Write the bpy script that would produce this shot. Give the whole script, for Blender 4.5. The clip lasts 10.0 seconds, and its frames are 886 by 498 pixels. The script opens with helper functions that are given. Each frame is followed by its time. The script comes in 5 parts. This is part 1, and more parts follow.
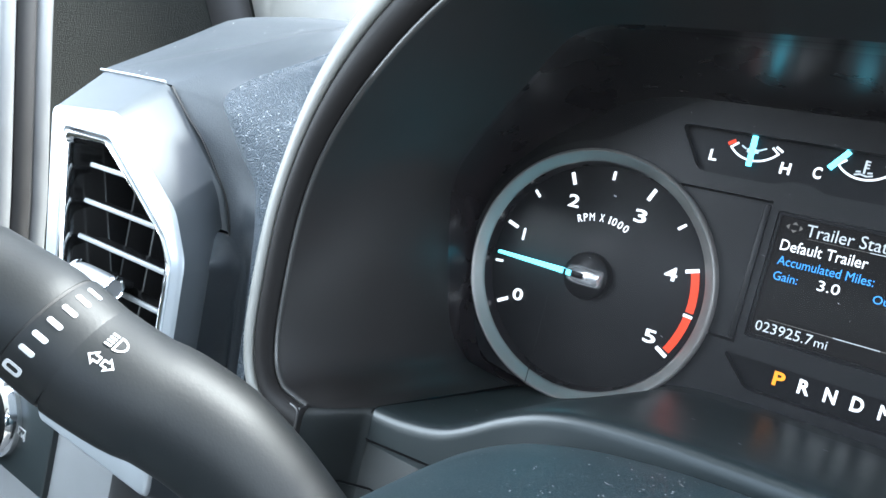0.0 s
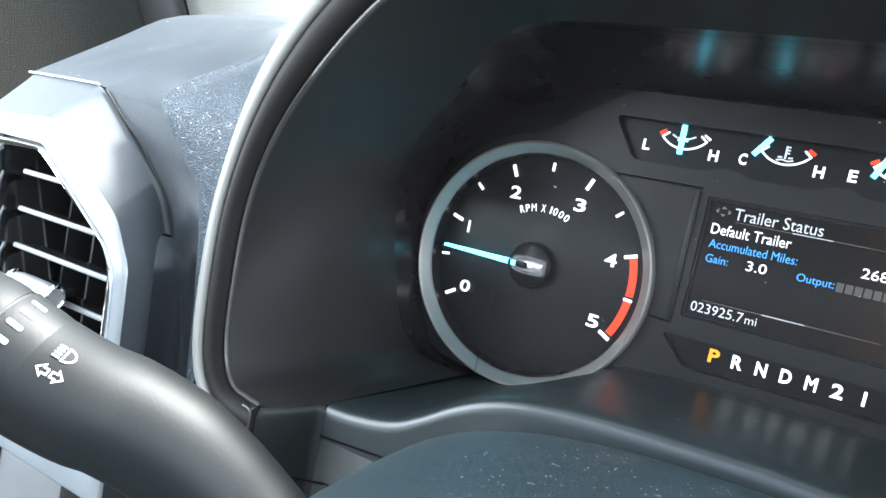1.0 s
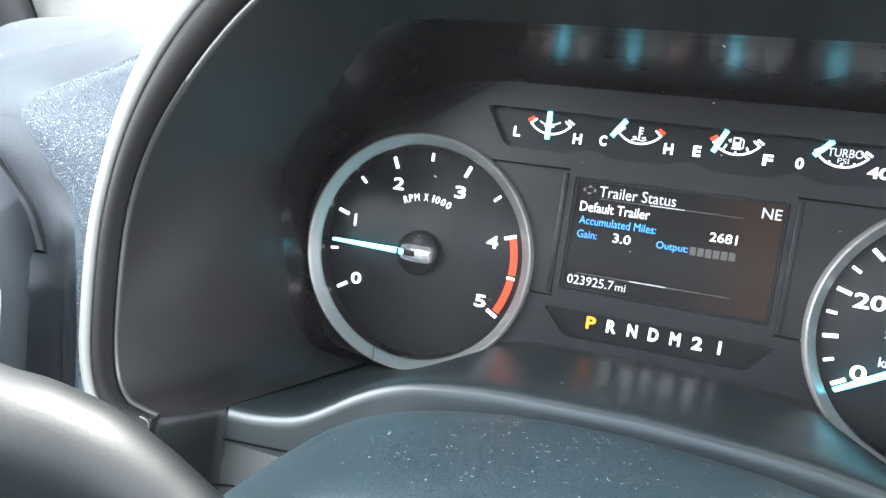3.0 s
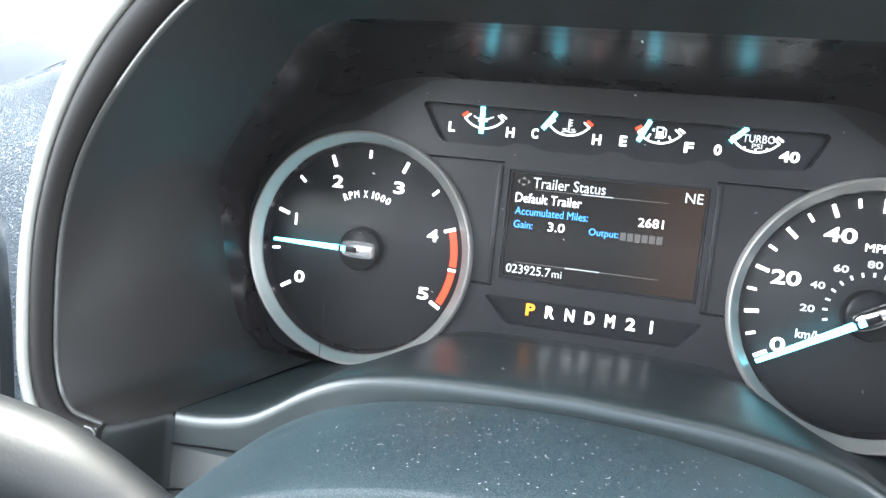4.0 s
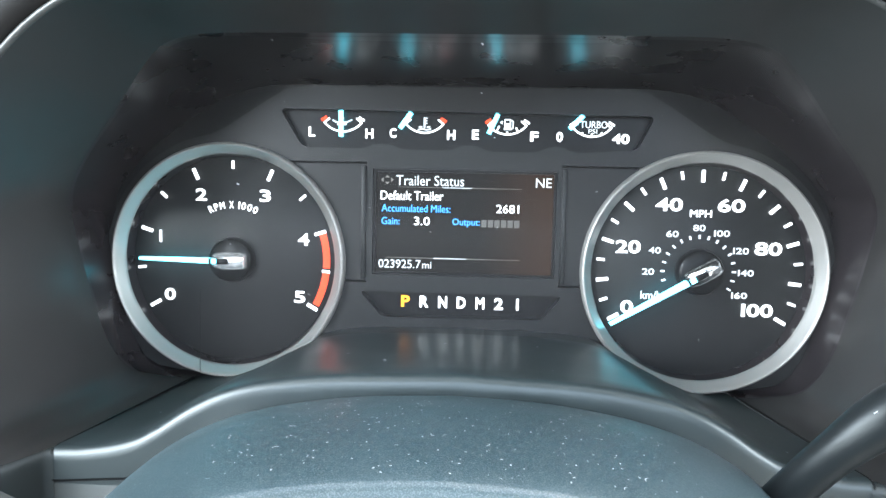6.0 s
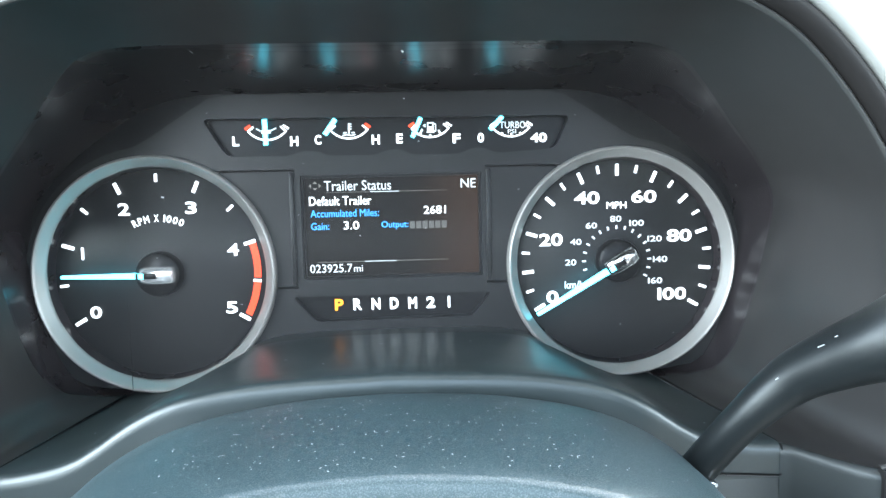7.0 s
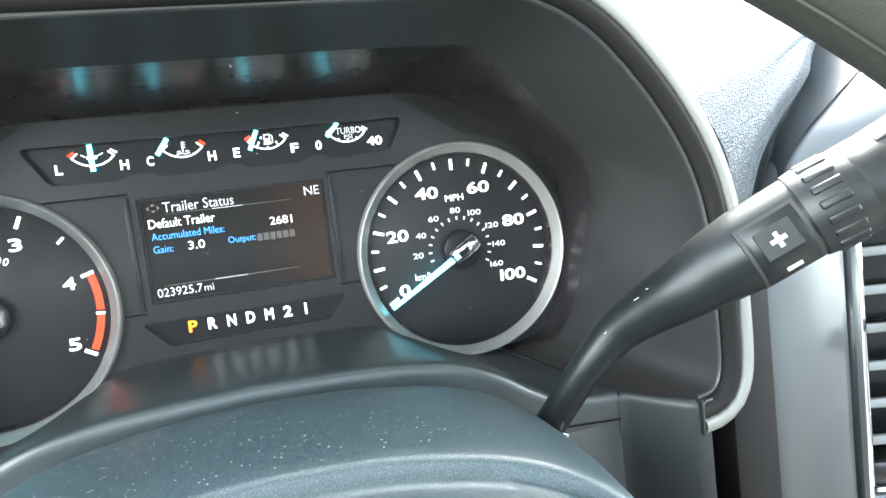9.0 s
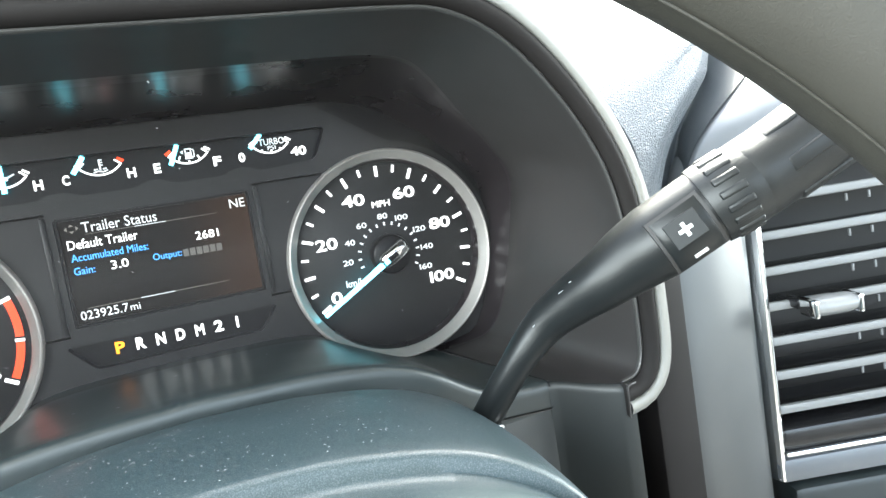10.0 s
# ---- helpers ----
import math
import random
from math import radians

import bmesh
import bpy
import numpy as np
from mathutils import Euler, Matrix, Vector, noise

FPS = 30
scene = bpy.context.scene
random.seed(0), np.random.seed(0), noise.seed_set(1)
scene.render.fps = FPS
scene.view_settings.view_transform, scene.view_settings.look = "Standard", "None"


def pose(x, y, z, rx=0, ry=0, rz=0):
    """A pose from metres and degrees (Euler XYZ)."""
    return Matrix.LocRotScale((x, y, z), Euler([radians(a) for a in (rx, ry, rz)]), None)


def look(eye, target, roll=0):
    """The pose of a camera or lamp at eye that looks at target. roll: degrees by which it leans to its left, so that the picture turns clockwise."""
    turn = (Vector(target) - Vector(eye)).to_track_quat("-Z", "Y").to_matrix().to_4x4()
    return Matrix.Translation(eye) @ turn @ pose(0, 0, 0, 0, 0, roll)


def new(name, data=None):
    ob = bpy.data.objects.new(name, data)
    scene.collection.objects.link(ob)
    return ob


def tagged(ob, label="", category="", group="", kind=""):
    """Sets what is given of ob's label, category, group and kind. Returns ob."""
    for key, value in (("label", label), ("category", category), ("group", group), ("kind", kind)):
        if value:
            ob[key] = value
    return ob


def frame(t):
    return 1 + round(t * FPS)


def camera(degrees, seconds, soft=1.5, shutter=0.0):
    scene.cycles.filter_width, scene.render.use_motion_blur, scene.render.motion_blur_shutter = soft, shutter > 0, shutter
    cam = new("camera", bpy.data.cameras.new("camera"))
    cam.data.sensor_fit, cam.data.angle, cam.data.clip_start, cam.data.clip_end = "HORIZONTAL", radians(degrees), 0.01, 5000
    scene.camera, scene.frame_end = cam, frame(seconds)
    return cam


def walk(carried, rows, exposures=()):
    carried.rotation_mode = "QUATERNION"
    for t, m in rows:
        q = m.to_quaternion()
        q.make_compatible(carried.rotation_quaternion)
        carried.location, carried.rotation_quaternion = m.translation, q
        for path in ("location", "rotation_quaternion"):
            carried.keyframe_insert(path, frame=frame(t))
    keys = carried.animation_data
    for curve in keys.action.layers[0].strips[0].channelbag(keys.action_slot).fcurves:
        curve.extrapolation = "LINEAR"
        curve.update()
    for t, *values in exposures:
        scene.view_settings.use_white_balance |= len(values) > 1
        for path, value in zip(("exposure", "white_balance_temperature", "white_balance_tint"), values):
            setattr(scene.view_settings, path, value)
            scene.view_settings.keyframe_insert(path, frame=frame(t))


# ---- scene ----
cam = camera(65.3, 10.0)

PATH = [
    (0, (-0.005, -0.328, 0.012), (-1.056, 1.36, -0.202), 13.2),
    (0.5, (-0.004, -0.33, 0.013), (-0.986, 1.399, -0.197), 12.4),
    (1, (-0.002, -0.332, 0.014), (-0.922, 1.431, -0.192), 11.5),
    (1.5, (0.0, -0.335, 0.014), (-0.851, 1.464, -0.183), 10.7),
    (2, (0.001, -0.338, 0.016), (-0.774, 1.495, -0.179), 9.8),
    (2.5, (0.001, -0.34, 0.015), (-0.696, 1.525, -0.17), 8.9),
    (4, (0.006, -0.349, 0.017), (-0.462, 1.587, -0.165), 6.0),
    (4.5, (0.008, -0.352, 0.018), (-0.38, 1.601, -0.166), 4.9),
    (5, (0.009, -0.355, 0.018), (-0.292, 1.614, -0.163), 3.8),
    (5.5, (0.009, -0.359, 0.019), (-0.196, 1.622, -0.162), 2.5),
    (7, (0.007, -0.372, 0.022), (0.115, 1.617, -0.161), -1.3),
    (7.5, (0.008, -0.377, 0.022), (0.22, 1.603, -0.164), -2.7),
    (8, (0.006, -0.38, 0.022), (0.332, 1.584, -0.169), -4.1),
    (8.5, (0.005, -0.383, 0.021), (0.44, 1.56, -0.174), -5.5),
    (9, (0.004, -0.386, 0.021), (0.541, 1.53, -0.181), -6.8),
    (9.5, (0.002, -0.389, 0.021), (0.639, 1.495, -0.191), -8.0),
    (10, (0.0, -0.393, 0.022), (0.738, 1.453, -0.198), -9.2),
]
# the picture brightens a little as the bright side window leaves it
EXPOSURES = [(0, 3.30, 5850, 3), (1, 3.50, 6100, 4), (2.5, 3.87, 6250, 6), (4, 4.28, 6350, 5), (5.5, 4.34, 6250, 3), (7, 4.24, 5900, -2), (8.5, 4.20, 6200, -1), (10, 4.12, 6600, 1)]
walk(cam, [(t, look(eye, target, roll)) for t, eye, target, roll in PATH], EXPOSURES)
# centre lines of the two stalks
GEAR_LINE = [(0.098, -0.125, -0.105), (0.109, -0.137, -0.082), (0.120, -0.150, -0.059), (0.1315, -0.158, -0.0435), (0.140, -0.168, -0.0345), (0.148, -0.178, -0.0272), (0.156, -0.184, -0.021), (0.164, -0.190, -0.0155), (0.181, -0.200, -0.005), (0.188, -0.205, -0.001), (0.205, -0.212, 0.0075), (0.218, -0.218, 0.015), (0.232, -0.222, 0.0225)]
TURN_LINE = [(-0.075, -0.205, -0.092), (-0.088, -0.211, -0.078), (-0.0998, -0.2161, -0.0685), (-0.1058, -0.2196, -0.063), (-0.114, -0.2256, -0.0558), (-0.1227, -0.2327, -0.0504), (-0.128, -0.2378, -0.048), (-0.1381, -0.2442, -0.0433), (-0.1464, -0.2501, -0.0373), (-0.1543, -0.2551, -0.0337), (-0.1635, -0.2615, -0.0294)]

# ---- world, sun and exposure ----
world = bpy.data.worlds.new("sky")
scene.world = world
world.use_nodes = True
wn = world.node_tree
sky = wn.nodes.new("ShaderNodeTexSky")
sky.sky_type = "NISHITA"
sky.sun_disc = False
sky.sun_elevation, sky.sun_rotation = radians(53), radians(37)
sky.air_density, sky.dust_density, sky.ozone_density = 0.7, 3.0, 1.0
soft = wn.nodes.new("ShaderNodeHueSaturation")
soft.inputs["Saturation"].default_value = 0.62
wn.links.new(sky.outputs[0], soft.inputs["Color"])
wn.links.new(soft.outputs[0], wn.nodes["Background"].inputs[0])
wn.nodes["Background"].inputs[1].default_value = 0.15

sun = new("sun", bpy.data.lights.new("sun", "SUN"))
sun.data.energy, sun.data.angle, sun.data.color = 2.6, radians(16), (1.0, 0.97, 0.90)
sun.matrix_world = look((0.46, 0.60, 1.02), (0.0, 0.0, 0.0))

# daylight in the openings of the two side windows
daylight = new("window_daylight", bpy.data.lights.new("window_daylight", "AREA"))
daylight.data.shape, daylight.data.size, daylight.data.size_y = "RECTANGLE", 1.1, 0.55
daylight.data.energy, daylight.data.color = 2.6, (0.93, 0.97, 1.0)
daylight.matrix_world = look((-.64, -.72, .18), (.2, -.5, .0))
daylight_2 = new("window_daylight_2", bpy.data.lights.new("window_daylight_2", "AREA"))
daylight_2.data.shape, daylight_2.data.size, daylight_2.data.size_y = "RECTANGLE", 1.1, 0.55
daylight_2.data.energy, daylight_2.data.color = 2.5, (0.95, 0.98, 1.0)
daylight_2.matrix_world = look((1.29, -.50, .20), (.0, -.3, .0))


# ---- materials ----
def material(name, color, rough, metal=0.0, grain=0.0, grain_size=400.0, bump=0.0, cells=0.0, cell_bump=0.0,
             mottle=0.12, coat=0.0, spec=0.5, dust=0.0):
    """A surface of one paint with mottled colour, fine grain, an optional pebbled relief and settled dust."""
    m = bpy.data.materials.new(name)
    m.use_nodes = True
    nt = m.node_tree
    p = nt.nodes["Principled BSDF"]
    p.inputs["Metallic"].default_value = metal
    p.inputs["Coat Weight"].default_value = coat
    p.inputs["Coat Roughness"].default_value = 0.1
    p.inputs["Specular IOR Level"].default_value = spec
    tc = nt.nodes.new("ShaderNodeTexCoord")
    big = nt.nodes.new("ShaderNodeTexNoise")
    big.inputs["Scale"].default_value, big.inputs["Detail"].default_value = 35.0, 5.0
    fine = nt.nodes.new("ShaderNodeTexNoise")
    fine.inputs["Scale"].default_value, fine.inputs["Detail"].default_value = grain_size * 2.5, 3.0
    for n in (big, fine):
        nt.links.new(tc.outputs["Object"], n.inputs["Vector"])
    mix = nt.nodes.new("ShaderNodeMix")
    mix.data_type = "RGBA"
    mix.inputs["A"].default_value = (*[c * (1 - mottle) for c in color], 1)
    mix.inputs["B"].default_value = (*[min(1, c * (1 + mottle)) for c in color], 1)
    nt.links.new(big.outputs["Fac"], mix.inputs["Factor"])
    col = mix.outputs["Result"]
    if dust:
        ramp = nt.nodes.new("ShaderNodeMapRange")
        ramp.inputs["From Min"].default_value, ramp.inputs["From Max"].default_value = 0.45, 0.75
        ramp.inputs["To Max"].default_value = dust
        nt.links.new(fine.outputs["Fac"], ramp.inputs["Value"])
        dm = nt.nodes.new("ShaderNodeMix")
        dm.data_type = "RGBA"
        dm.inputs["B"].default_value = (0.35, 0.35, 0.34, 1)
        nt.links.new(col, dm.inputs["A"])
        nt.links.new(ramp.outputs["Result"], dm.inputs["Factor"])
        col = dm.outputs["Result"]
    nt.links.new(col, p.inputs["Base Color"])
    rr = nt.nodes.new("ShaderNodeMapRange")
    rr.inputs["To Min"].default_value, rr.inputs["To Max"].default_value = rough * 0.85, min(1, rough * 1.15)
    nt.links.new(big.outputs["Fac"], rr.inputs["Value"])
    nt.links.new(rr.outputs["Result"], p.inputs["Roughness"])
    normal = None
    if cells:
        v = nt.nodes.new("ShaderNodeTexVoronoi")
        v.feature = "DISTANCE_TO_EDGE"
        v.inputs["Scale"].default_value = cells
        warp = nt.nodes.new("ShaderNodeTexNoise")
        warp.inputs["Scale"].default_value = cells * 0.8
        add = nt.nodes.new("ShaderNodeMix")
        add.data_type = "VECTOR"
        add.inputs["Factor"].default_value = 0.0009
        nt.links.new(tc.outputs["Object"], warp.inputs["Vector"])
        nt.links.new(tc.outputs["Object"], add.inputs["A"])
        nt.links.new(warp.outputs["Color"], add.inputs["B"])
        nt.links.new(add.outputs["Result"], v.inputs["Vector"])
        cap = nt.nodes.new("ShaderNodeMapRange")
        cap.inputs["From Max"].default_value = 0.32
        nt.links.new(v.outputs["Distance"], cap.inputs["Value"])
        b = nt.nodes.new("ShaderNodeBump")
        b.inputs["Strength"].default_value, b.inputs["Distance"].default_value = cell_bump, 0.0007
        nt.links.new(cap.outputs["Result"], b.inputs["Height"])
        normal = b.outputs["Normal"]
    if bump:
        b = nt.nodes.new("ShaderNodeBump")
        b.inputs["Strength"].default_value, b.inputs["Distance"].default_value = bump, 0.0002
        nt.links.new(fine.outputs["Fac"], b.inputs["Height"])
        if normal:
            nt.links.new(normal, b.inputs["Normal"])
        normal = b.outputs["Normal"]
    if normal:
        nt.links.new(normal, p.inputs["Normal"])
    return m


def glow(name, color, strength):
    m = bpy.data.materials.new(name)
    m.use_nodes = True
    p = m.node_tree.nodes["Principled BSDF"]
    p.inputs["Base Color"].default_value = (*[c * 0.6 for c in color], 1)
    p.inputs["Roughness"].default_value = 0.5
    p.inputs["Emission Color"].default_value = (*color, 1)
    p.inputs["Emission Strength"].default_value = strength
    return m


HOOD = material("hood_plastic", (0.0195, 0.0174, 0.0172), 0.48, grain_size=500, bump=0.15, spec=.55)
SILL = material("sill_satin_plastic", (0.0175, 0.0195, 0.0195), 0.45, bump=0.2, spec=.45)
LIPDARK = material("lip_plastic", (0.0100, 0.0088, 0.0086), 0.6, bump=0.15, spec=.13)
BEAD = material("bead_satin_plastic", (0.040, 0.039, 0.038), 0.36, bump=0.1, spec=.6)
STRIP = material("grey_edge_strip", (0.165, 0.163, 0.152), 0.48, bump=0.1)
CAVITY = material("gloss_black", (0.014, 0.0108, 0.0122), 0.28, mottle=0.05, spec=0.7)
MASK = material("mask_plastic", (0.0085, 0.0089, 0.0093), 0.36, spec=.30, bump=0.2)
RECESS = material("recess_black", (0.004, 0.004, 0.0045), 0.3, spec=.2)
DIAL = material("dial_face", (0.010, 0.0104, 0.011), 0.45, spec=.3, bump=0.1)
RING = material("satin_ring", (0.34, 0.325, 0.31), 0.42, metal=0.45, bump=.1)
SHROUD = material("shroud_plastic", (0.0095, 0.024, 0.0295), 0.42, spec=.65, grain_size=900, bump=0.45, dust=0.17)
TRIM = material("trim_plastic", (0.017, 0.022, 0.0235), 0.36, bump=0.15)
STALK = material("stalk_plastic", (0.0060, 0.0070, 0.0075), 0.38, bump=0.22, spec=.33)
STALKMATT = material("stalk_satin_plastic", (0.0062, 0.0072, 0.0078), 0.52, bump=0.2, spec=.36)
STALKTOP = material("stalk_knob_plastic", (0.0085, 0.0095, 0.010), 0.44, bump=0.3, spec=.4)
SILVER = material("satin_silver", (0.115, 0.125, 0.14), 0.40, metal=0.3, bump=0.1)
DASHTOP = material("dash_satin", (0.037, 0.043, 0.050), 0.46, bump=0.6, grain_size=500, dust=0.03, spec=.28)
LEATHER = material("grained_vinyl", (0.060, 0.074, 0.090), 0.33, cells=760, cell_bump=1.0, bump=0.1, spec=.6)
WHEELSKIN = material("wheel_leather", (0.025, 0.023, 0.018), 0.66, cells=1100, cell_bump=0.1, bump=0.25)
SLAT = material("slat_lit_silver", (0.15, 0.155, 0.16), 0.5, metal=0.15, bump=0.1)
VENTBLACK = material("vent_gloss_black", (0.010, 0.010, 0.011), 0.26)
CHROME = material("chrome", (0.78, 0.79, 0.80), 0.09, metal=1.0, mottle=0.03)
REARWALL = material("cab_trim_grey", (0.26, 0.255, 0.245), 0.85, bump=0.5)
DOORSKIN = material("door_trim_plastic", (0.0075, 0.0085, 0.0065), 0.65, cells=700, cell_bump=0.6, bump=0.5, spec=.2)
SEAL = material("rubber_seal", (0.015, 0.014, 0.014), 0.6)
FABRIC = material("pillar_cloth", (0.62, 0.61, 0.57), 0.85, cells=900, cell_bump=0.9, bump=0.5)
CAPWHITE = material("bright_satin_chrome", (0.86, 0.87, 0.88), 0.22, metal=0.75)
# one vent silver in two tones: brighter lit face, darker shaded flank
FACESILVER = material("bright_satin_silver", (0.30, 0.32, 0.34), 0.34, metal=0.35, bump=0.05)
SHADEDSILVER = material("shaded_satin_silver", (0.058, 0.065, 0.072), 0.45, bump=0.1, spec=.35)
LINER = material("roof_liner", (0.50, 0.49, 0.46), 0.9, bump=0.5)
CARPET = material("carpet", (0.16, 0.155, 0.15), 0.95, bump=1.0)
GROUND = material("pale_asphalt", (0.20, 0.20, 0.20), 0.85, mottle=0.3, bump=0.4)
PANELGREY = material("stack_satin_grey", (0.20, 0.205, 0.21), 0.38, metal=0.4, bump=0.15)
STACKGREY = material("console_satin_grey", (0.066, 0.069, 0.071), 0.36, metal=0.3, bump=0.15)
PRINT = material("white_print", (0.46, 0.46, 0.46), 0.5)
DUST = material("dust_flecks", (0.36, 0.37, 0.38), 0.9)
WHITE = glow("lit_white", (0.95, 0.97, 1.0), 0.205)
DIM = glow("lit_white_dim", (0.75, 0.80, 0.85), 0.105)
CYAN = glow("lit_cyan", (0.16, 0.78, 1.0), 0.567)
RED = glow("lit_red", (0.95, 0.055, 0.006), 0.119)
AMBER = glow("lit_amber", (1.0, 0.32, 0.01), 0.189)
BLUE = glow("lit_blue", (0.07, 0.36, 0.95), 0.182)
BAR = glow("lit_bar_grey", (0.16, 0.15, 0.14), 0.104)
BLOCK = glow("lit_block_grey", (0.07, 0.066, 0.062), 0.104)
LCD = glow("display_black", (0.010, 0.008, 0.007), 0.06)
lcd = LCD.node_tree
lp = lcd.nodes["Principled BSDF"]
lp.inputs["Base Color"].default_value, lp.inputs["Specular IOR Level"].default_value = (.0025, .0024, .0023, 1), 0.1
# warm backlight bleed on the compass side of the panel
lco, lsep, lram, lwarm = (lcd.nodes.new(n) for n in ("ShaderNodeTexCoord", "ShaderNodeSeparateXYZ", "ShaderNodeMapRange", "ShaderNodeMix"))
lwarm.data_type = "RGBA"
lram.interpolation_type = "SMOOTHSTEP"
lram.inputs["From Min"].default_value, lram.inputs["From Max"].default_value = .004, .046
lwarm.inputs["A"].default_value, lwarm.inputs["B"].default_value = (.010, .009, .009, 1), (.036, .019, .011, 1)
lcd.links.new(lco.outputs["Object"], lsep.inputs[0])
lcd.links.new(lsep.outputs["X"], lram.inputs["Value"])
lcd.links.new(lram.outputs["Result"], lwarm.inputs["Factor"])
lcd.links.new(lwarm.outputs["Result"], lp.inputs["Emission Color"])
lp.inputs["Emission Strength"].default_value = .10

# gauge cover: smoke tint deepens the shade, pinkish dust film imitates glare haze
LENS = bpy.data.materials.new("hazed_clear_cover")
LENS.use_nodes = True
lt = LENS.node_tree
lt.nodes.remove(lt.nodes["Principled BSDF"])
clear, film, gloss = lt.nodes.new("ShaderNodeBsdfTransparent"), lt.nodes.new("ShaderNodeBsdfDiffuse"), lt.nodes.new("ShaderNodeBsdfGlossy")
clear.inputs["Color"].default_value = (.80, .785, .785, 1)
film.inputs["Color"].default_value = (.80, .74, .76, 1)
gloss.inputs["Roughness"].default_value = .18
ltc, lno, lra = lt.nodes.new("ShaderNodeTexCoord"), lt.nodes.new("ShaderNodeTexNoise"), lt.nodes.new("ShaderNodeMapRange")
lno.inputs["Scale"].default_value, lno.inputs["Detail"].default_value = 22, 6
lra.inputs["To Min"].default_value, lra.inputs["To Max"].default_value = .007, .015
m1, m2 = lt.nodes.new("ShaderNodeMixShader"), lt.nodes.new("ShaderNodeMixShader")
m2.inputs["Fac"].default_value = .006
lt.links.new(ltc.outputs["Object"], lno.inputs["Vector"])
lt.links.new(lno.outputs["Fac"], lra.inputs["Value"])
lt.links.new(lra.outputs["Result"], m1.inputs["Fac"])
lt.links.new(clear.outputs[0], m1.inputs[1])
lt.links.new(film.outputs[0], m1.inputs[2])
lt.links.new(m1.outputs[0], m2.inputs[1])
lt.links.new(gloss.outputs[0], m2.inputs[2])
lt.links.new(m2.outputs[0], lt.nodes["Material Output"].inputs["Surface"])


# ---- mesh helpers ----
ORIGIN = {}


def thing(name, at, label, category, group="", kind=""):
    ob = tagged(new(name), label, category, group, kind)
    ob.empty_display_size = 0.02
    ob.location = at
    ORIGIN[ob] = Vector(at)
    return ob


def finish(bm, name, mat, smooth=35):
    bmesh.ops.remove_doubles(bm, verts=bm.verts, dist=1e-6)
    bmesh.ops.recalc_face_normals(bm, faces=bm.faces)
    for f in bm.faces:
        f.smooth = True
    me = bpy.data.meshes.new(name)
    bm.to_mesh(me)
    bm.free()
    me.set_sharp_from_angle(angle=radians(smooth))
    me.materials.append(mat)
    return me


def part(name, bm, mat, parent, label="", smooth=35):
    """One mesh part, built in world coordinates, under a thing or a part."""
    o = ORIGIN[parent]
    bmesh.ops.translate(bm, vec=-o, verts=bm.verts)
    ob = new(name, finish(bm, name, mat, smooth))
    ob.parent = parent
    ORIGIN[ob] = o
    return tagged(ob, label) if label else ob


def placed(name, me, m, parent):
    """An object on a shared mesh at the world pose m, under parent."""
    ob = new(name, me)
    ob.parent = parent
    ob.matrix_basis = Matrix.Translation(-ORIGIN[parent]) @ m
    ORIGIN[ob] = Vector((0, 0, 0))
    return ob


def structure(name, bm, mat, label, category, smooth=35):
    ob = new(name, finish(bm, name, mat, smooth))
    ORIGIN[ob] = Vector((0, 0, 0))
    return tagged(ob, label, category, "", "structure")


def smooth_line(pts, n):
    """n points evenly along a Catmull-Rom curve through pts."""
    p = [Vector(q) for q in pts]
    p = [2 * p[0] - p[1]] + p + [2 * p[-1] - p[-2]]
    fine = []
    for i in range(1, len(p) - 2):
        a, b, c, d = p[i - 1:i + 3]
        for k in range(12):
            t = k / 12
            fine.append(0.5 * (2 * b + (c - a) * t + (2 * a - 5 * b + 4 * c - d) * t * t + (3 * b - a - 3 * c + d) * t ** 3))
    fine.append(p[-2])
    run = [0.0]
    for a, b in zip(fine, fine[1:]):
        run.append(run[-1] + (b - a).length)
    out, j = [], 0
    for k in range(n):
        s = run[-1] * k / (n - 1)
        while j < len(run) - 2 and run[j + 1] < s:
            j += 1
        f = (s - run[j]) / max(1e-9, run[j + 1] - run[j])
        out.append(fine[j].lerp(fine[j + 1], min(1, f)))
    return out


def loft(bm, rings, closed=False):
    rows = [[bm.verts.new(p) for p in r] for r in rings]
    n = len(rows[0])
    for a, b in zip(rows, rows[1:]):
        for i in range(n if closed else n - 1):
            j = (i + 1) % n
            bm.faces.new((a[i], a[j], b[j], b[i]))
    return rows


def both(half):
    """Mirrors a half line, from the middle outwards to +x, into a whole one from -x to +x."""
    h = [Vector(q) for q in half]
    return [Vector((-q.x, q.y, q.z)) for q in reversed(h[1:])] + h


def offset(line, d, y):
    """A line of the xz plane moved outwards by d and laid at depth y."""
    out = []
    for i, q in enumerate(line):
        a, b = line[max(0, i - 1)], line[min(len(line) - 1, i + 1)]
        t = Vector((b.x - a.x, 0, b.z - a.z)).normalized()
        out.append(Vector((q.x - t.z * d, y, q.z + t.x * d)))
    return out


def box(bm, x0, x1, y0, y1, z0, z1, bev=0.0, seg=2):
    r = bmesh.ops.create_cube(bm, size=1)
    m = Matrix.LocRotScale(((x0 + x1) / 2, (y0 + y1) / 2, (z0 + z1) / 2), None, (x1 - x0, y1 - y0, z1 - z0))
    bmesh.ops.transform(bm, matrix=m, verts=r["verts"])
    if bev:
        es = list({e for v in r["verts"] for e in v.link_edges})
        bmesh.ops.bevel(bm, geom=es, offset=bev, segments=seg, profile=0.5, affect="EDGES")


def boxed(x0, x1, y0, y1, z0, z1, bev=0.0):
    bm = bmesh.new()
    box(bm, x0, x1, y0, y1, z0, z1, bev)
    return bm


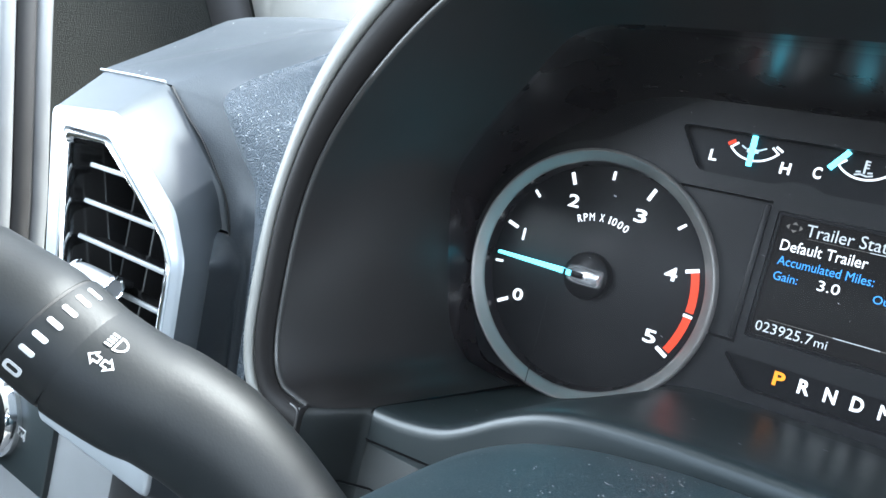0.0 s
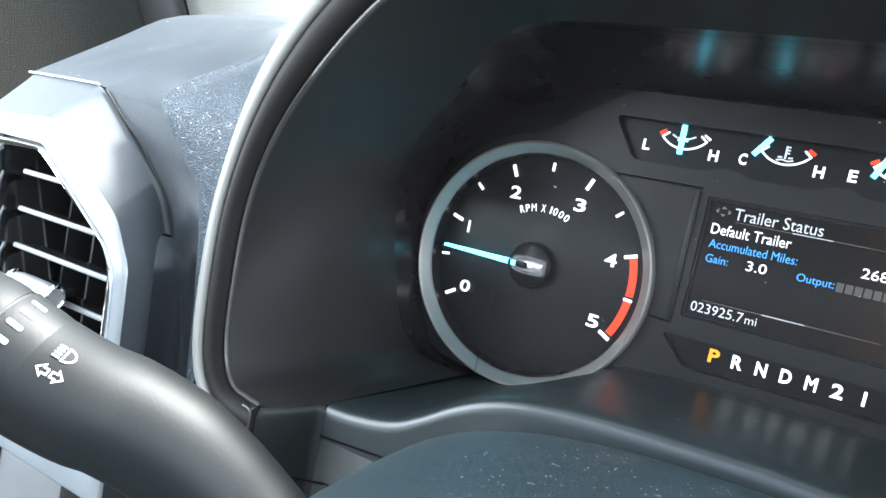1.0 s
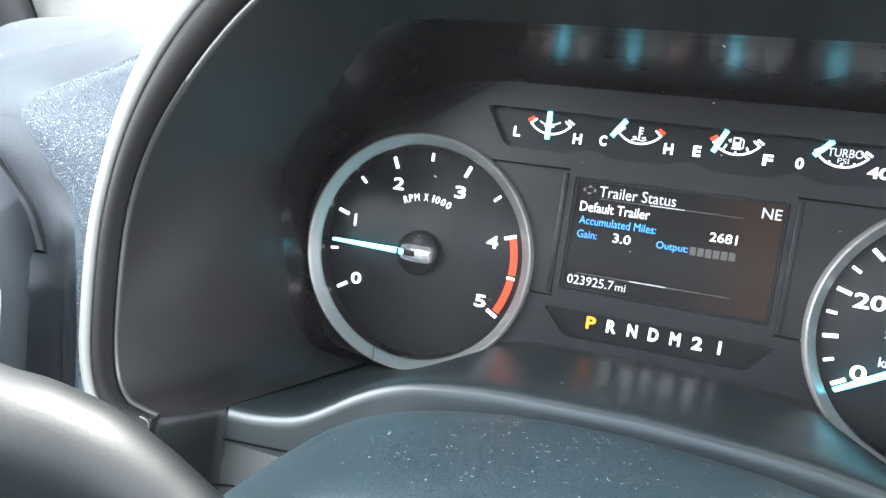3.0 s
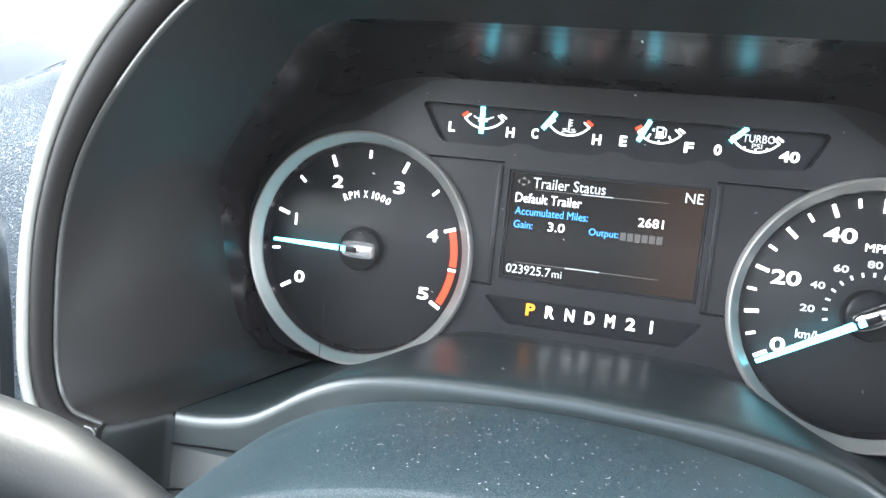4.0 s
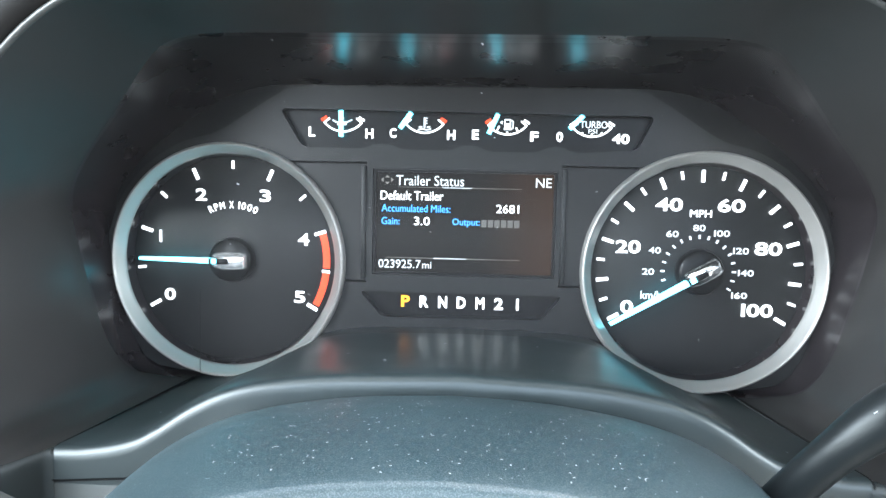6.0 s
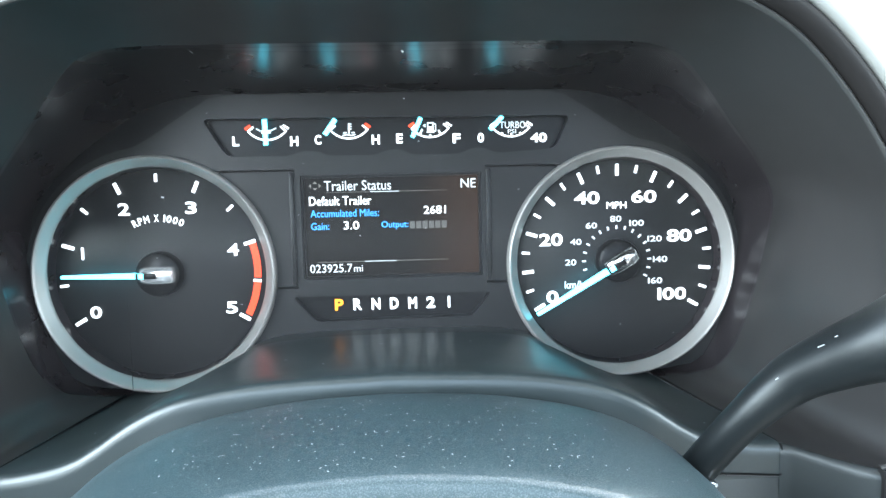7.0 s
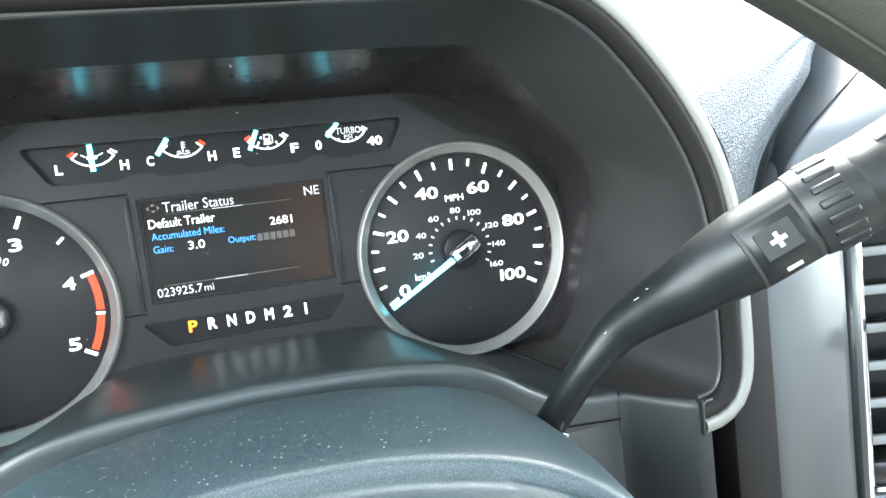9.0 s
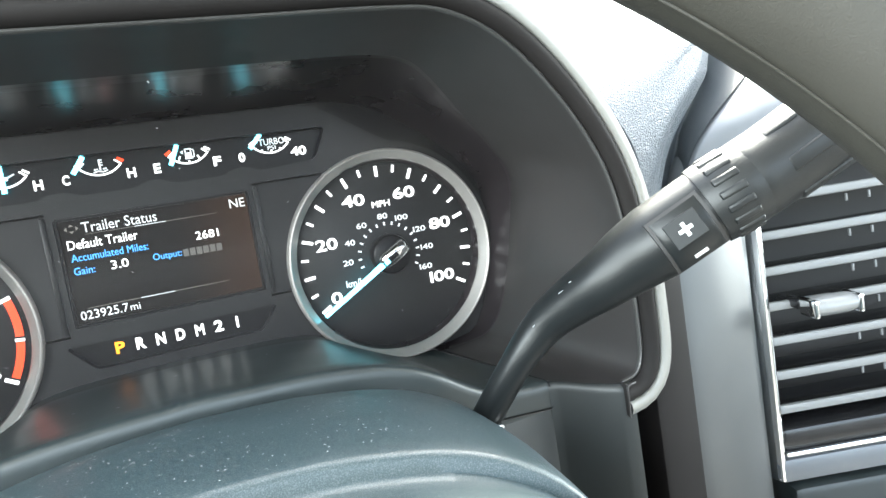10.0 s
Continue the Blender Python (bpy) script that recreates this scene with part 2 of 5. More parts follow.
def plate(outline, holes, y0, y1):
    """A flat plate in the xz plane with holes, its front at y0 and its back at y1, walls all round."""
    bm = bmesh.new()
    loops = []
    for line in [outline] + list(holes):
        vs = [bm.verts.new((p[0], y0, p[1])) for p in line]
        loops.append(vs)
        for i in range(len(vs)):
            bm.edges.new((vs[i], vs[(i + 1) % len(vs)]))
    bmesh.ops.triangle_fill(bm, use_beauty=True, use_dissolve=False, edges=bm.edges[:], normal=(0, -1, 0))
    for vs in loops:
        back = [bm.verts.new((v.co.x, y1, v.co.z)) for v in vs]
        for i in range(len(vs)):
            j = (i + 1) % len(vs)
            bm.faces.new((vs[i], vs[j], back[j], back[i]))
    return bm


def circle(cx, cz, r, n=96, a0=0.0):
    return [(cx + r * math.sin(a0 + 2 * math.pi * i / n), cz + r * math.cos(a0 + 2 * math.pi * i / n)) for i in range(n)]


def rounded(pts, r, n=6):
    """A polygon of the xz plane with its corners rounded."""
    out = []
    k = len(pts)
    for i in range(k):
        a, b, c = Vector(pts[i - 1]), Vector(pts[i]), Vector(pts[(i + 1) % k])
        u, v = (a - b), (c - b)
        d = min(r, u.length * 0.45, v.length * 0.45)
        u, v = b + u.normalized() * d, b + v.normalized() * d
        for s in range(n + 1):
            t = s / n
            q = u * (1 - t) ** 2 + b * 2 * t * (1 - t) + v * t * t
            out.append((q.x, q.y))
    return out


def turned(bm, profile, cx, cz, n=96):
    """A ring turned round the y axis at (cx, cz) from (radius, y) pairs."""
    rings = [[Vector((cx + r * math.sin(2 * math.pi * i / n), y, cz + r * math.cos(2 * math.pi * i / n))) for i in range(n)]
             for r, y in profile]
    return loft(bm, rings, closed=True)


def tube(bm, line, radii, n=28, squash=1.0, caps=True):
    """A round bar along a line with its own radius at each point."""
    pts = [Vector(p) for p in line]
    rings = []
    side = None
    for i, p in enumerate(pts):
        t = (pts[min(i + 1, len(pts) - 1)] - pts[max(i - 1, 0)]).normalized()
        if side is None:
            side = t.cross(Vector((0, 1, 0))).normalized()
        side = (side - t * side.dot(t)).normalized()
        up = t.cross(side)
        rings.append([p + (side * math.cos(2 * math.pi * k / n) + up * math.sin(2 * math.pi * k / n) * squash) * radii[i] for k in range(n)])
    rows = loft(bm, rings, closed=True)
    if caps:
        bm.faces.new(rows[0])
        bm.faces.new(rows[-1])


GLYPHS = {}


def letters(text, heavy):
    """The outline of a text as a mesh, one high, its left foot at the origin. The gauges' figure one is a plain bar."""
    key = (text, heavy)
    if key not in GLYPHS:
        cu = bpy.data.curves.new("text", "FONT")
        cu.body, cu.size, cu.offset, cu.resolution_u = text, 1.0, 0.0 if "M" in text else heavy, 3
        ob = bpy.data.objects.new("text", cu)
        me = bpy.data.meshes.new_from_object(ob)
        bpy.data.objects.remove(ob)
        bpy.data.curves.remove(cu)
        if "M" in text and heavy > .002:
            # the letter M is thickened by staggered copies, since an offset outline would cross itself
            bm = bmesh.new()
            for k in (-1, 0, 1):
                n = len(bm.verts)
                bm.from_mesh(me)
                bm.verts.ensure_lookup_table()
                for v in bm.verts[n:]:
                    v.co.x += k * heavy * .8
                    v.co.z = -.004 * (k + 1)
            bm.to_mesh(me)
            bm.free()
        GLYPHS[key] = me
    return GLYPHS[key]


def lettering(text, cx, cz, high, wide, y, mat, parent, name="lettering", turn=0.0, heavy=0.012, tall_from="", frame_of=None):
    """A line of text in the xz plane, its box centred on (cx, cz); turn in degrees clockwise."""
    src = letters(text, heavy)
    bm = bmesh.new()
    bm.from_mesh(src)
    xs = [v.co.x for v in bm.verts]
    ys = [v.co.y for v in bm.verts]
    w, h = max(xs) - min(xs), max(ys) - min(ys)
    mx, my = (max(xs) + min(xs)) / 2, (max(ys) + min(ys)) / 2
    sx, sz = (wide / w if wide else high / h), high / h
    a = radians(turn)
    base = frame_of or Matrix.Identity(4)
    for v in bm.verts:
        px, pz = (v.co.x - mx) * sx, (v.co.y - my) * sz
        v.co = base @ Vector((cx + px * math.cos(a) + pz * math.sin(a), y + v.co.z * sz, cz - px * math.sin(a) + pz * math.cos(a)))
    o = ORIGIN[parent]
    bmesh.ops.translate(bm, vec=-o, verts=bm.verts)
    me = bpy.data.meshes.new(name)
    bm.to_mesh(me)
    bm.free()
    me.materials.append(mat)
    ob = new(name, me)
    ob.parent = parent
    ORIGIN[ob] = o
    return ob


def bar_plan(bm, x0, z0, x1, z1, width, y, thick=0.0006):
    """A thin straight bar in the xz plane from one point to another."""
    a, b = Vector((x0, z0)), Vector((x1, z1))
    d = (b - a).normalized()
    nrm = Vector((-d.y, d.x)) * width / 2
    cs = [a + nrm, b + nrm, b - nrm, a - nrm]
    f = [bm.verts.new((c.x, y, c.y)) for c in cs]
    g = [bm.verts.new((c.x, y + thick, c.y)) for c in cs]
    bm.faces.new(f)
    bm.faces.new(g)
    for i in range(4):
        bm.faces.new((f[i], f[(i + 1) % 4], g[(i + 1) % 4], g[i]))


def arc_band(bm, cx, cz, r0, r1, a0, a1, y, thick=0.0006, n=40):
    front, back = [], []
    for r in (r0, r1):
        front.append([Vector((cx + r * math.sin(radians(a0 + (a1 - a0) * i / n)), y, cz + r * math.cos(radians(a0 + (a1 - a0) * i / n)))) for i in range(n + 1)])
    back = [[p + Vector((0, thick, 0)) for p in r] for r in front]
    loft(bm, [back[0], front[0], front[1], back[1]])


# ---- instrument hood ----
# inner front edge of the arch: from the middle of the top outwards, then down each side to the notch by the sill
TOP = [(0, -.13, .0890), (.05, -.13, .0890), (.095, -.13, .0890), (.122, -.13, .0865), (.147, -.13, .073), (.1705, -.13, .0465),
       (.188, -.13, .0155), (.1955, -.13, -.016)]
HALF_L = TOP + [(.1955, -.13, -.055), (.1925, -.13, -.074), (.1865, -.13, -.0832), (.1790, -.13, -.0855), (.1715, -.13, -.0866)]
HALF_R = TOP + [(.1965, -.13, -.055), (.1960, -.13, -.074), (.1935, -.13, -.0832), (.1890, -.13, -.0868), (.1825, -.13, -.0878)]
EDGE = [(0, -.076, .0820), (.06, -.076, .0820), (.105, -.075, .0815), (.125, -.071, .0785), (.140, -.062, .070), (.163, -.046, .050),
        (.183, -.036, .030), (.194, -.03, .011), (.190, -.03, -.014), (.184, -.03, -.038), (.177, -.028, -.062), (.1690, -.022, -.0765), (.1580, -.016, -.0812)]
BACK = [(0, .004, .0725), (.06, .004, .0725), (.100, .004, .072), (.123, .004, .067), (.140, .004, .058), (.163, .004, .042),
        (.180, .004, .025), (.189, .004, .010), (.188, .004, -.0075), (.184, .004, -.030), (.176, .004, -.061), (.167, .004, -.0755), (.157, .004, -.0804)]
N, FLOOR_N = 121, 18


def joined(left, right):
    """One line from -x to +x out of two half lines that run from the middle outwards."""
    return [Vector((-q.x, q.y, q.z)) for q in reversed(left[1:])] + list(right)


def to_floor(half, pts):
    """A half line carried on inwards over the floor of the hood."""
    return half + smooth_line([half[-1]] + pts, FLOOR_N)[1:]


left, right, edge_half, back_half = (smooth_line(h, N) for h in (HALF_L, HALF_R, EDGE, BACK))
front = joined(left, right)
floor_left = [(.1660, -.1215, -.0866), (.1577, -.1048, -.0857)]
floor_right = [(.1720, -.1210, -.0872), (.1577, -.1048, -.0857)]
front_all = joined(to_floor(left, floor_left), to_floor(right, floor_right))
edge_all = both(to_floor(edge_half, [(.150, -.0135, -.0828), (.1395, -.012, -.0834)]))
back_all = both(to_floor(back_half, [(.148, .004, -.0815), (.1385, .004, -.0820)]))
edge = both(edge_half)



def lip_line(d, y):
    """The hood's front line set outwards by d; the lip is broader round the driver's upper corner."""
    out = []
    for p, q in zip(offset(front, 0, y), offset(front, d, y)):
        up, side = max(0, min(1, (p.z + .005) / .06)), max(0, min(1, (-.02 - p.x) / .08))
        out.append(p.lerp(q, 1 + .42 * up * up * (3 - 2 * up) * side))
    return out


hood = thing("instrument_hood", (0, -.05, -.09), "dark grey plastic arched hood round the gauges, satin edge strip", "instrument hood")
bm = bmesh.new()
rings = []
corner_at = N - 16
for f in (0, .04, .10, .18, .28, .40, .53, .66, .79, .90, .97, 1):
    ring = []
    for k, (a, b) in enumerate(zip(front_all, edge_all)):
        n = abs(k - (len(front_all) - 1) // 2)
        # the wall runs into the floor in a wide hollow
        hollow = math.exp(-((n - corner_at + 10 * f) / (10.0 + 8 * f)) ** 2) * math.sin(math.pi / 2 * min(1, f / .6)) * min(1, (1 - f) / .25) * .0095
        side = -1 if a.x > 0 else 1
        ring.append(a.lerp(b, f) + Vector((a.x * .012 * math.sin(math.pi * f) + side * hollow * .7, 0, .0015 * math.sin(math.pi * f) * max(0, min(1, (N - 22 - n) / 12)) + hollow)))
    rings.append(ring)
loft(bm, rings)
part("inner_wall", bm, HOOD, hood, "matt dark grey inner wall", 50)
bm = bmesh.new()
loft(bm, [edge_all, [a.lerp(b, .06) + Vector((0, .001, 0)) for a, b in zip(edge_all, back_all)], [a.lerp(b, .6) for a, b in zip(edge_all, back_all)], back_all])
part("cavity_wall", bm, CAVITY, hood, "glossy black wall between hood and gauges", 50)
bm = bmesh.new()
loft(bm, [lip_line(d, y) for d, y in ((-.0012, -.1295), (-.0013, -.1308), (-.0006, -.1316), (.0002, -.1312), (.0006, -.1300))])
part("inner_bead", bm, BEAD, hood, "thin raised bead", 60)
bm = bmesh.new()
loft(bm, [lip_line(d, y) for d, y in ((.0004, -.1290), (.0010, -.1318), (.0028, -.1342), (.0055, -.1352), (.0075, -.1348), (.0086, -.1335), (.0088, -.130))])
part("lip", bm, LIPDARK, hood, "dark rounded lip", 60)
bm = bmesh.new()
loft(bm, [lip_line(d, y) for d, y in ((.0090, -.129), (.0090, -.1340), (.0098, -.1352), (.0125, -.1352), (.0150, -.1338), (.0158, -.1315), (.0159, -.127))])
part("edge_strip", bm, STRIP, hood, "pale grey satin strip", 60)
bm = bmesh.new()
rings = []
for d, y, lift in ((.0156, -.129, 0), (.0165, -.12, 0.0), (.018, -.08, .006), (.020, .0, .018), (.024, .12, .04), (.03, .3, .075)):
    rings.append([p + Vector((0, 0, lift * max(0, min(1, (p.z + .05) / .1)))) for p in lip_line(d, y)])
loft(bm, rings)
part("outer_shell", bm, LEATHER, hood, "grained vinyl top", 60)
# lip ends and the front of the floor by the lower notches
for s, foot, line in ((-1, left[-1], to_floor(left, floor_left)[N - 1:]), (1, right[-1], to_floor(right, floor_right)[N - 1:])):
    x = s * foot.x
    part("lip_end", boxed(x - .0006, x + .0006, -.1348, -.1300, foot.z - .0154, foot.z + .0004, .0004), HOOD, hood)
    bm = bmesh.new()
    tube(bm, smooth_line([(x + s * .0047, -.1346, foot.z + .0001), (x + s * .0013, -.1350, foot.z - .0002), (x - s * .0003, -.1352, foot.z - .0019),
                          (x - s * .0005, -.1352, foot.z - .0084), (x - s * .0007, -.1350, foot.z - .0154)], 20), [.0006] * 20, 8)
    part("end_bead", bm, HOOD, hood)
    sill = [Vector((s * p.x, p.y, p.z)) for p in line]
    sill[0].x, sill[-1].x = s * (foot.x + .004), s * .1562
    bm = bmesh.new()
    loft(bm, [[p + Vector((0, dy, dz)) for p in sill] for dy, dz in ((.0, -.0001), (-.0014, -.0004), (-.0026, -.0013), (-.0033, -.0026), (-.0036, -.0045), (-.0036, -.30))])
    part("front_sill", bm, SILL, hood, "satin dark grey front of the floor", 60)
# clear cover, leaning out at the top, a shallow curved sheet
cover = thing("gauge_cover", (0, -.03, -.085), "clear plastic gauge cover, tint and film standing in for shade and glare", "gauge cover")
bm = bmesh.new()
inset = [a.lerp(b, .05) for a, b in zip(edge, both(back_half))]
half_n = N - 1
rings = []
for f in (0, .25, .5, .75, 1):
    rings.append([inset[half_n - k].lerp(inset[half_n + k], f) + Vector((0, .006 * (1 - (2 * f - 1) ** 2), 0)) for k in range(half_n + 1)])
loft(bm, rings)
film_ob = part("clear_sheet", bm, LENS, cover, "", 60)
film_ob.visible_shadow = False
rng = random.Random(23)


def fleck(bm, p, along_v, out_v, size, bent):
    """A dust fleck: a short bent fibre or a crumb, lying on a surface."""
    side = along_v.cross(out_v).normalized()
    wid = size * (.07 if bent else .5)
    steps = 4 if bent else 2
    a = []
    for k in range(steps):
        f = k / (steps - 1) - .5
        c = p + along_v * f * size + side * (bent * size * (f * f * 2 - .25)) + out_v * .0001
        w = wid * (1 - abs(f))
        a.append((bm.verts.new(c + side * w), bm.verts.new(c - side * w)))
    for (u, v), (w, x) in zip(a, a[1:]):
        bm.faces.new((u, v, x, w))


bm = bmesh.new()
for k in range(36):
    i, f = rng.randint(8, half_n - 8), rng.uniform(.05, .95)
    p = inset[half_n - i].lerp(inset[half_n + i], f) + Vector((0, .006 * (1 - (2 * f - 1) ** 2) - .0006, 0))
    a = rng.uniform(-.5, .5) if rng.random() < .6 else rng.uniform(0, 6)
    fleck(bm, p, Vector((math.cos(a), 0, math.sin(a))), Vector((0, -1, 0)), rng.uniform(.0003, .0014), rng.choice((0, .3, .3)))
tagged(part("dust", bm, DUST, cover, "scattered pale dust flecks"), kind="stuff")

bm = bmesh.new()
bar_plan(bm, -.1278, -.0320, -.1281, -.0740, .00028, -.0330, .0002)
part("moulding_line", bm, RECESS, cover)

# ---- gauge cluster ----
cluster = thing("instrument_cluster", (0, .004, -.09), "lit analogue gauge cluster with small colour display under the hood", "instrument cluster")
bm = bmesh.new()
c = [bm.verts.new((p.x, .004, p.z)) for p in back_all]
bm.faces.new(c)
part("back_plate", bm, RECESS, cluster)

TACHO, SPEEDO = (-.1225, -.0210), (.1225, -.0210)
MASK_OUT = [(-.082, .0705), (.082, .0705), (.092, .0690), (.103, .0625), (.123, .0495)]
RIM = [(SPEEDO[0] + .0665 * math.sin(radians(a)), SPEEDO[1] + .0665 * math.cos(radians(a))) for a in range(8, 100, 7)]
RIM += [(.1872, -.034), (.1815, -.042), (.1800, -.050), (.1756, -.0632), (.1694, -.0742), (.1625, -.0785), (.1500, -.0806), (.130, -.0818), (.105, -.083)]
MASK_OUT += RIM
MASK_OUT += [(-x, z) for x, z in reversed(RIM)]
MASK_OUT += [(-.123, .0495), (-.103, .0625), (-.092, .0690)]
BAND = rounded([(-.0960, .0588), (.0958, .0576), (.0876, .0405), (.0565, .0385), (.050, .0415), (.043, .0415), (.037, .0385), (.012, .0385),
                (.006, .0415), (-.001, .0415), (-.007, .0388), (-.032, .0388), (-.038, .0415), (-.046, .0415), (-.052, .0390), (-.084, .0392)], .004, 4)
SCREEN = rounded([(-.0470, .0287), (.0478, .0287), (.0478, -.0262), (-.0470, -.0262)], .0008, 2)
GEARS = rounded([(-.0535, -.0352), (.0525, -.0352), (.0420, -.0482), (-.0410, -.0488)], .003, 4)
# panel joints beside the display, cut through the mask
SLOTS = [[(x0, z + .0006), (x1, z + .0006), (x1, z - .0006), (x0, z - .0006)] for x0, x1, z in ((-.0900, -.0500, .0315), (.0500, .0900, .0315), (-.0632, -.0500, -.0300), (.0500, .0632, -.0300))]
bm = plate(MASK_OUT, [circle(*TACHO, .0585), circle(*SPEEDO, .0585), BAND, SCREEN, GEARS] + SLOTS, -.006, .004)
sharp = [e for e in bm.edges if len(e.link_faces) == 2 and e.calc_face_angle(0) > 1.2 and all(abs(v.co.y + .006) < 1e-5 for v in e.verts)]
bmesh.ops.bevel(bm, geom=sharp, offset=.0009, segments=2, profile=.5, affect="EDGES")
mask = part("mask", bm, MASK, cluster, "dark grey satin mask", 40)
for x in (-.0515, .0515):
    part("display_rib", boxed(x - .0012, x + .0012, -.0078, -.0055, -.0288, .0303, .0005), MASK, mask)


def mesh_of(bm, name, mat):
    return finish(bm, name, mat)


def bar_mesh(length, width, mat, name):
    bm = bmesh.new()
    bar_plan(bm, 0, 0, 0, length, width, 0)
    return mesh_of(bm, name, mat)


def dial_matrix(c, angle, r, y):
    return Matrix.Translation((c[0], y, c[1])) @ Matrix.Rotation(radians(angle), 4, "Y") @ Matrix.Translation((0, 0, r))


def gauge(name, c, label):
    bm = bmesh.new()
    turned(bm, [(.0590, .003), (.0545, .0005), (.0002, .0)], *c)
    g = part(name, bm, DIAL, cluster, label)
    bm = bmesh.new()
    turned(bm, [(.0549, .0010), (.0552, -.0010), (.0561, -.0062)], *c)
    part("ring_wall", bm, CAVITY, g, "glossy black wall under the bezel ring", 50)
    bm = bmesh.new()
    turned(bm, [(.0560, -.0058), (.0561, -.0066), (.0568, -.0078), (.0593, -.0108), (.0598, -.0117), (.0605, -.0121), (.0612, -.0118), (.0617, -.0107), (.0618, -.0040)], *c)
    part("bezel_ring", bm, RING, g, "satin silver bezel ring", 50)
    return g


def pointer(g, c, angle, length, hub_label, cap_mat, size):
    m = Matrix.Translation((c[0], 0, c[1])) @ Matrix.Rotation(radians(angle), 4, "Y")
    bm = bmesh.new()
    turned(bm, [(.0118, -.0002), (.0117, -.0050), (.0112, -.0064), (.0100, -.0072), (.0001, -.0072)], *c, n=48)
    part("hub", bm, RECESS, g, "black hub")
    # blade
    bm = bmesh.new()
    vs = []
    for y in (-.0125, -.0075):
        vs.append([bm.verts.new(m @ Vector(p)) for p in ((-.0013, y, .0050), (-.0007, y * .62, length), (.0007, y * .62, length), (.0013, y, .0050))])
    bm.faces.new(vs[0])
    bm.faces.new(vs[1])
    for i in range(4):
        bm.faces.new((vs[0][i], vs[0][(i + 1) % 4], vs[1][(i + 1) % 4], vs[1][i]))
    part("pointer", bm, CYAN, g, "lit pale cyan pointer")
    # crowned saddle over the hub, open at the front for the blade
    bm = bmesh.new()
    rings = []
    for f, half, up in ((-.0108, .0034, -.0085), (-.0104, .0044, -.0108), (-.0090, .0050, -.0122), (-.0040, .0053, -.0128), (.0010, .0054, -.0126), (.0050, .0052, -.0118), (.0082, .0047, -.0106), (.0096, .0042, -.0092)):
        half, f = half * size, f * size
        rings.append([m @ Vector(p) for p in ((-half, -.0062, f), (-half, up * .78, f), (-half * .82, up * .92, f), (-half * .45, up * .985, f), (0, up, f), (half * .45, up * .985, f), (half * .82, up * .92, f), (half, up * .78, f), (half, -.0062, f))])
    rows = loft(bm, rings)
    bm.faces.new(rows[0])
    bm.faces.new(rows[-1])
    part("pointer_cap", bm, cap_mat, g, hub_label, 40)
    bm = bmesh.new()
    box(bm, -.0015, .0015, -.0132, -.0070, -.0015, .0050, .0005, 2)
    box(bm, -.0014, .0014, -.0122, -.0070, .0050, .0092)
    bmesh.ops.transform(bm, matrix=m, verts=bm.verts)
    part("cap_slot", bm, RECESS, g)


Y_PRINT = -.0007
tach = gauge("tachometer", TACHO, "black tachometer dial, pointer at idle")
major = bar_mesh(.0062, .0017, WHITE, "tick")
minor = bar_mesh(.0042, .0013, WHITE, "tick")
for i in range(11):
    big = i % 2 == 0
    a = -120 + 240 * i / 10
    placed("tick", major if big else minor, dial_matrix(TACHO, a, .0463 if big else .0483, Y_PRINT - .0004), tach)
for s, dx, dz in (("0", -.0350, -.0198), ("I", -.0398, .0116), ("2", -.0173, .0343), ("3", .0173, .0343), ("4", .0380, .0116), ("5", .0360, -.0194)):
    lettering(s, TACHO[0] + dx, TACHO[1] + dz, .0064, .0013 if s == "I" else .0060, Y_PRINT, WHITE, tach, "numeral", heavy=.020)
word = "RPM X I000"
wid = [1.0, .95, 1.15, .55, 1.0, .55, .5, 1.05, 1.05, 1.05]
run, total = 0.0, sum(wid)
for ch, w in zip(word, wid):
    if ch != " ":
        a = -27.5 + 55 * (run + w / 2) / total
        lettering(ch, TACHO[0] + .0292 * math.sin(radians(a)), TACHO[1] + .0292 * math.cos(radians(a)), .0038,
                  .0008 if ch == "I" else .0023 * w, Y_PRINT, WHITE, tach, "lettering", turn=a, heavy=.012)
    run += w
for a0, a1 in ((72.4, 94.0), (96.2, 117.6)):
    bm = bmesh.new()
    arc_band(bm, *TACHO, .0487, .0523, a0, a1, Y_PRINT - .0003)
    part("redline", bm, RED, tach, "lit red band")
pointer(tach, TACHO, -90.0, .0485, "bright satin pointer cap", CAPWHITE, .88)

speedo = gauge("speedometer", SPEEDO, "black speedometer dial, pointer at zero")
for i in range(21):
    big = i % 2 == 0
    a = -120 + 240 * i / 20
    placed("tick", major if big else minor, dial_matrix(SPEEDO, a, .0463 if big else .0485, Y_PRINT - .0004), speedo)
for s, dx, dz, w in (("0", -.0358, -.0193, .0066), ("20", -.0364, .0122, .0128), ("40", -.0165, .0345, .0138), ("60", .0150, .0346, .0138), ("80", .0348, .0128, .0138), ("I00", .0310, -.0194, .0160)):
    lettering(s, SPEEDO[0] + dx, SPEEDO[1] + dz, .0068, w, Y_PRINT, WHITE, speedo, "numeral", heavy=.020)
lettering("MPH", SPEEDO[0] - .0002, SPEEDO[1] + .0302, .0036, .0110, Y_PRINT, WHITE, speedo, "lettering", heavy=.012)
lettering("km/h", SPEEDO[0] - .0237, SPEEDO[1] - .0128, .0042, .0105, Y_PRINT, DIM, speedo, "lettering", heavy=.012)
small = bar_mesh(.0020, .0009, DIM, "tick")
for i in range(1, 17):
    a = -120 + 240 * (i * 10 / 1.609) / 100
    placed("tick", small, dial_matrix(SPEEDO, a, .0172, Y_PRINT - .0002), speedo)
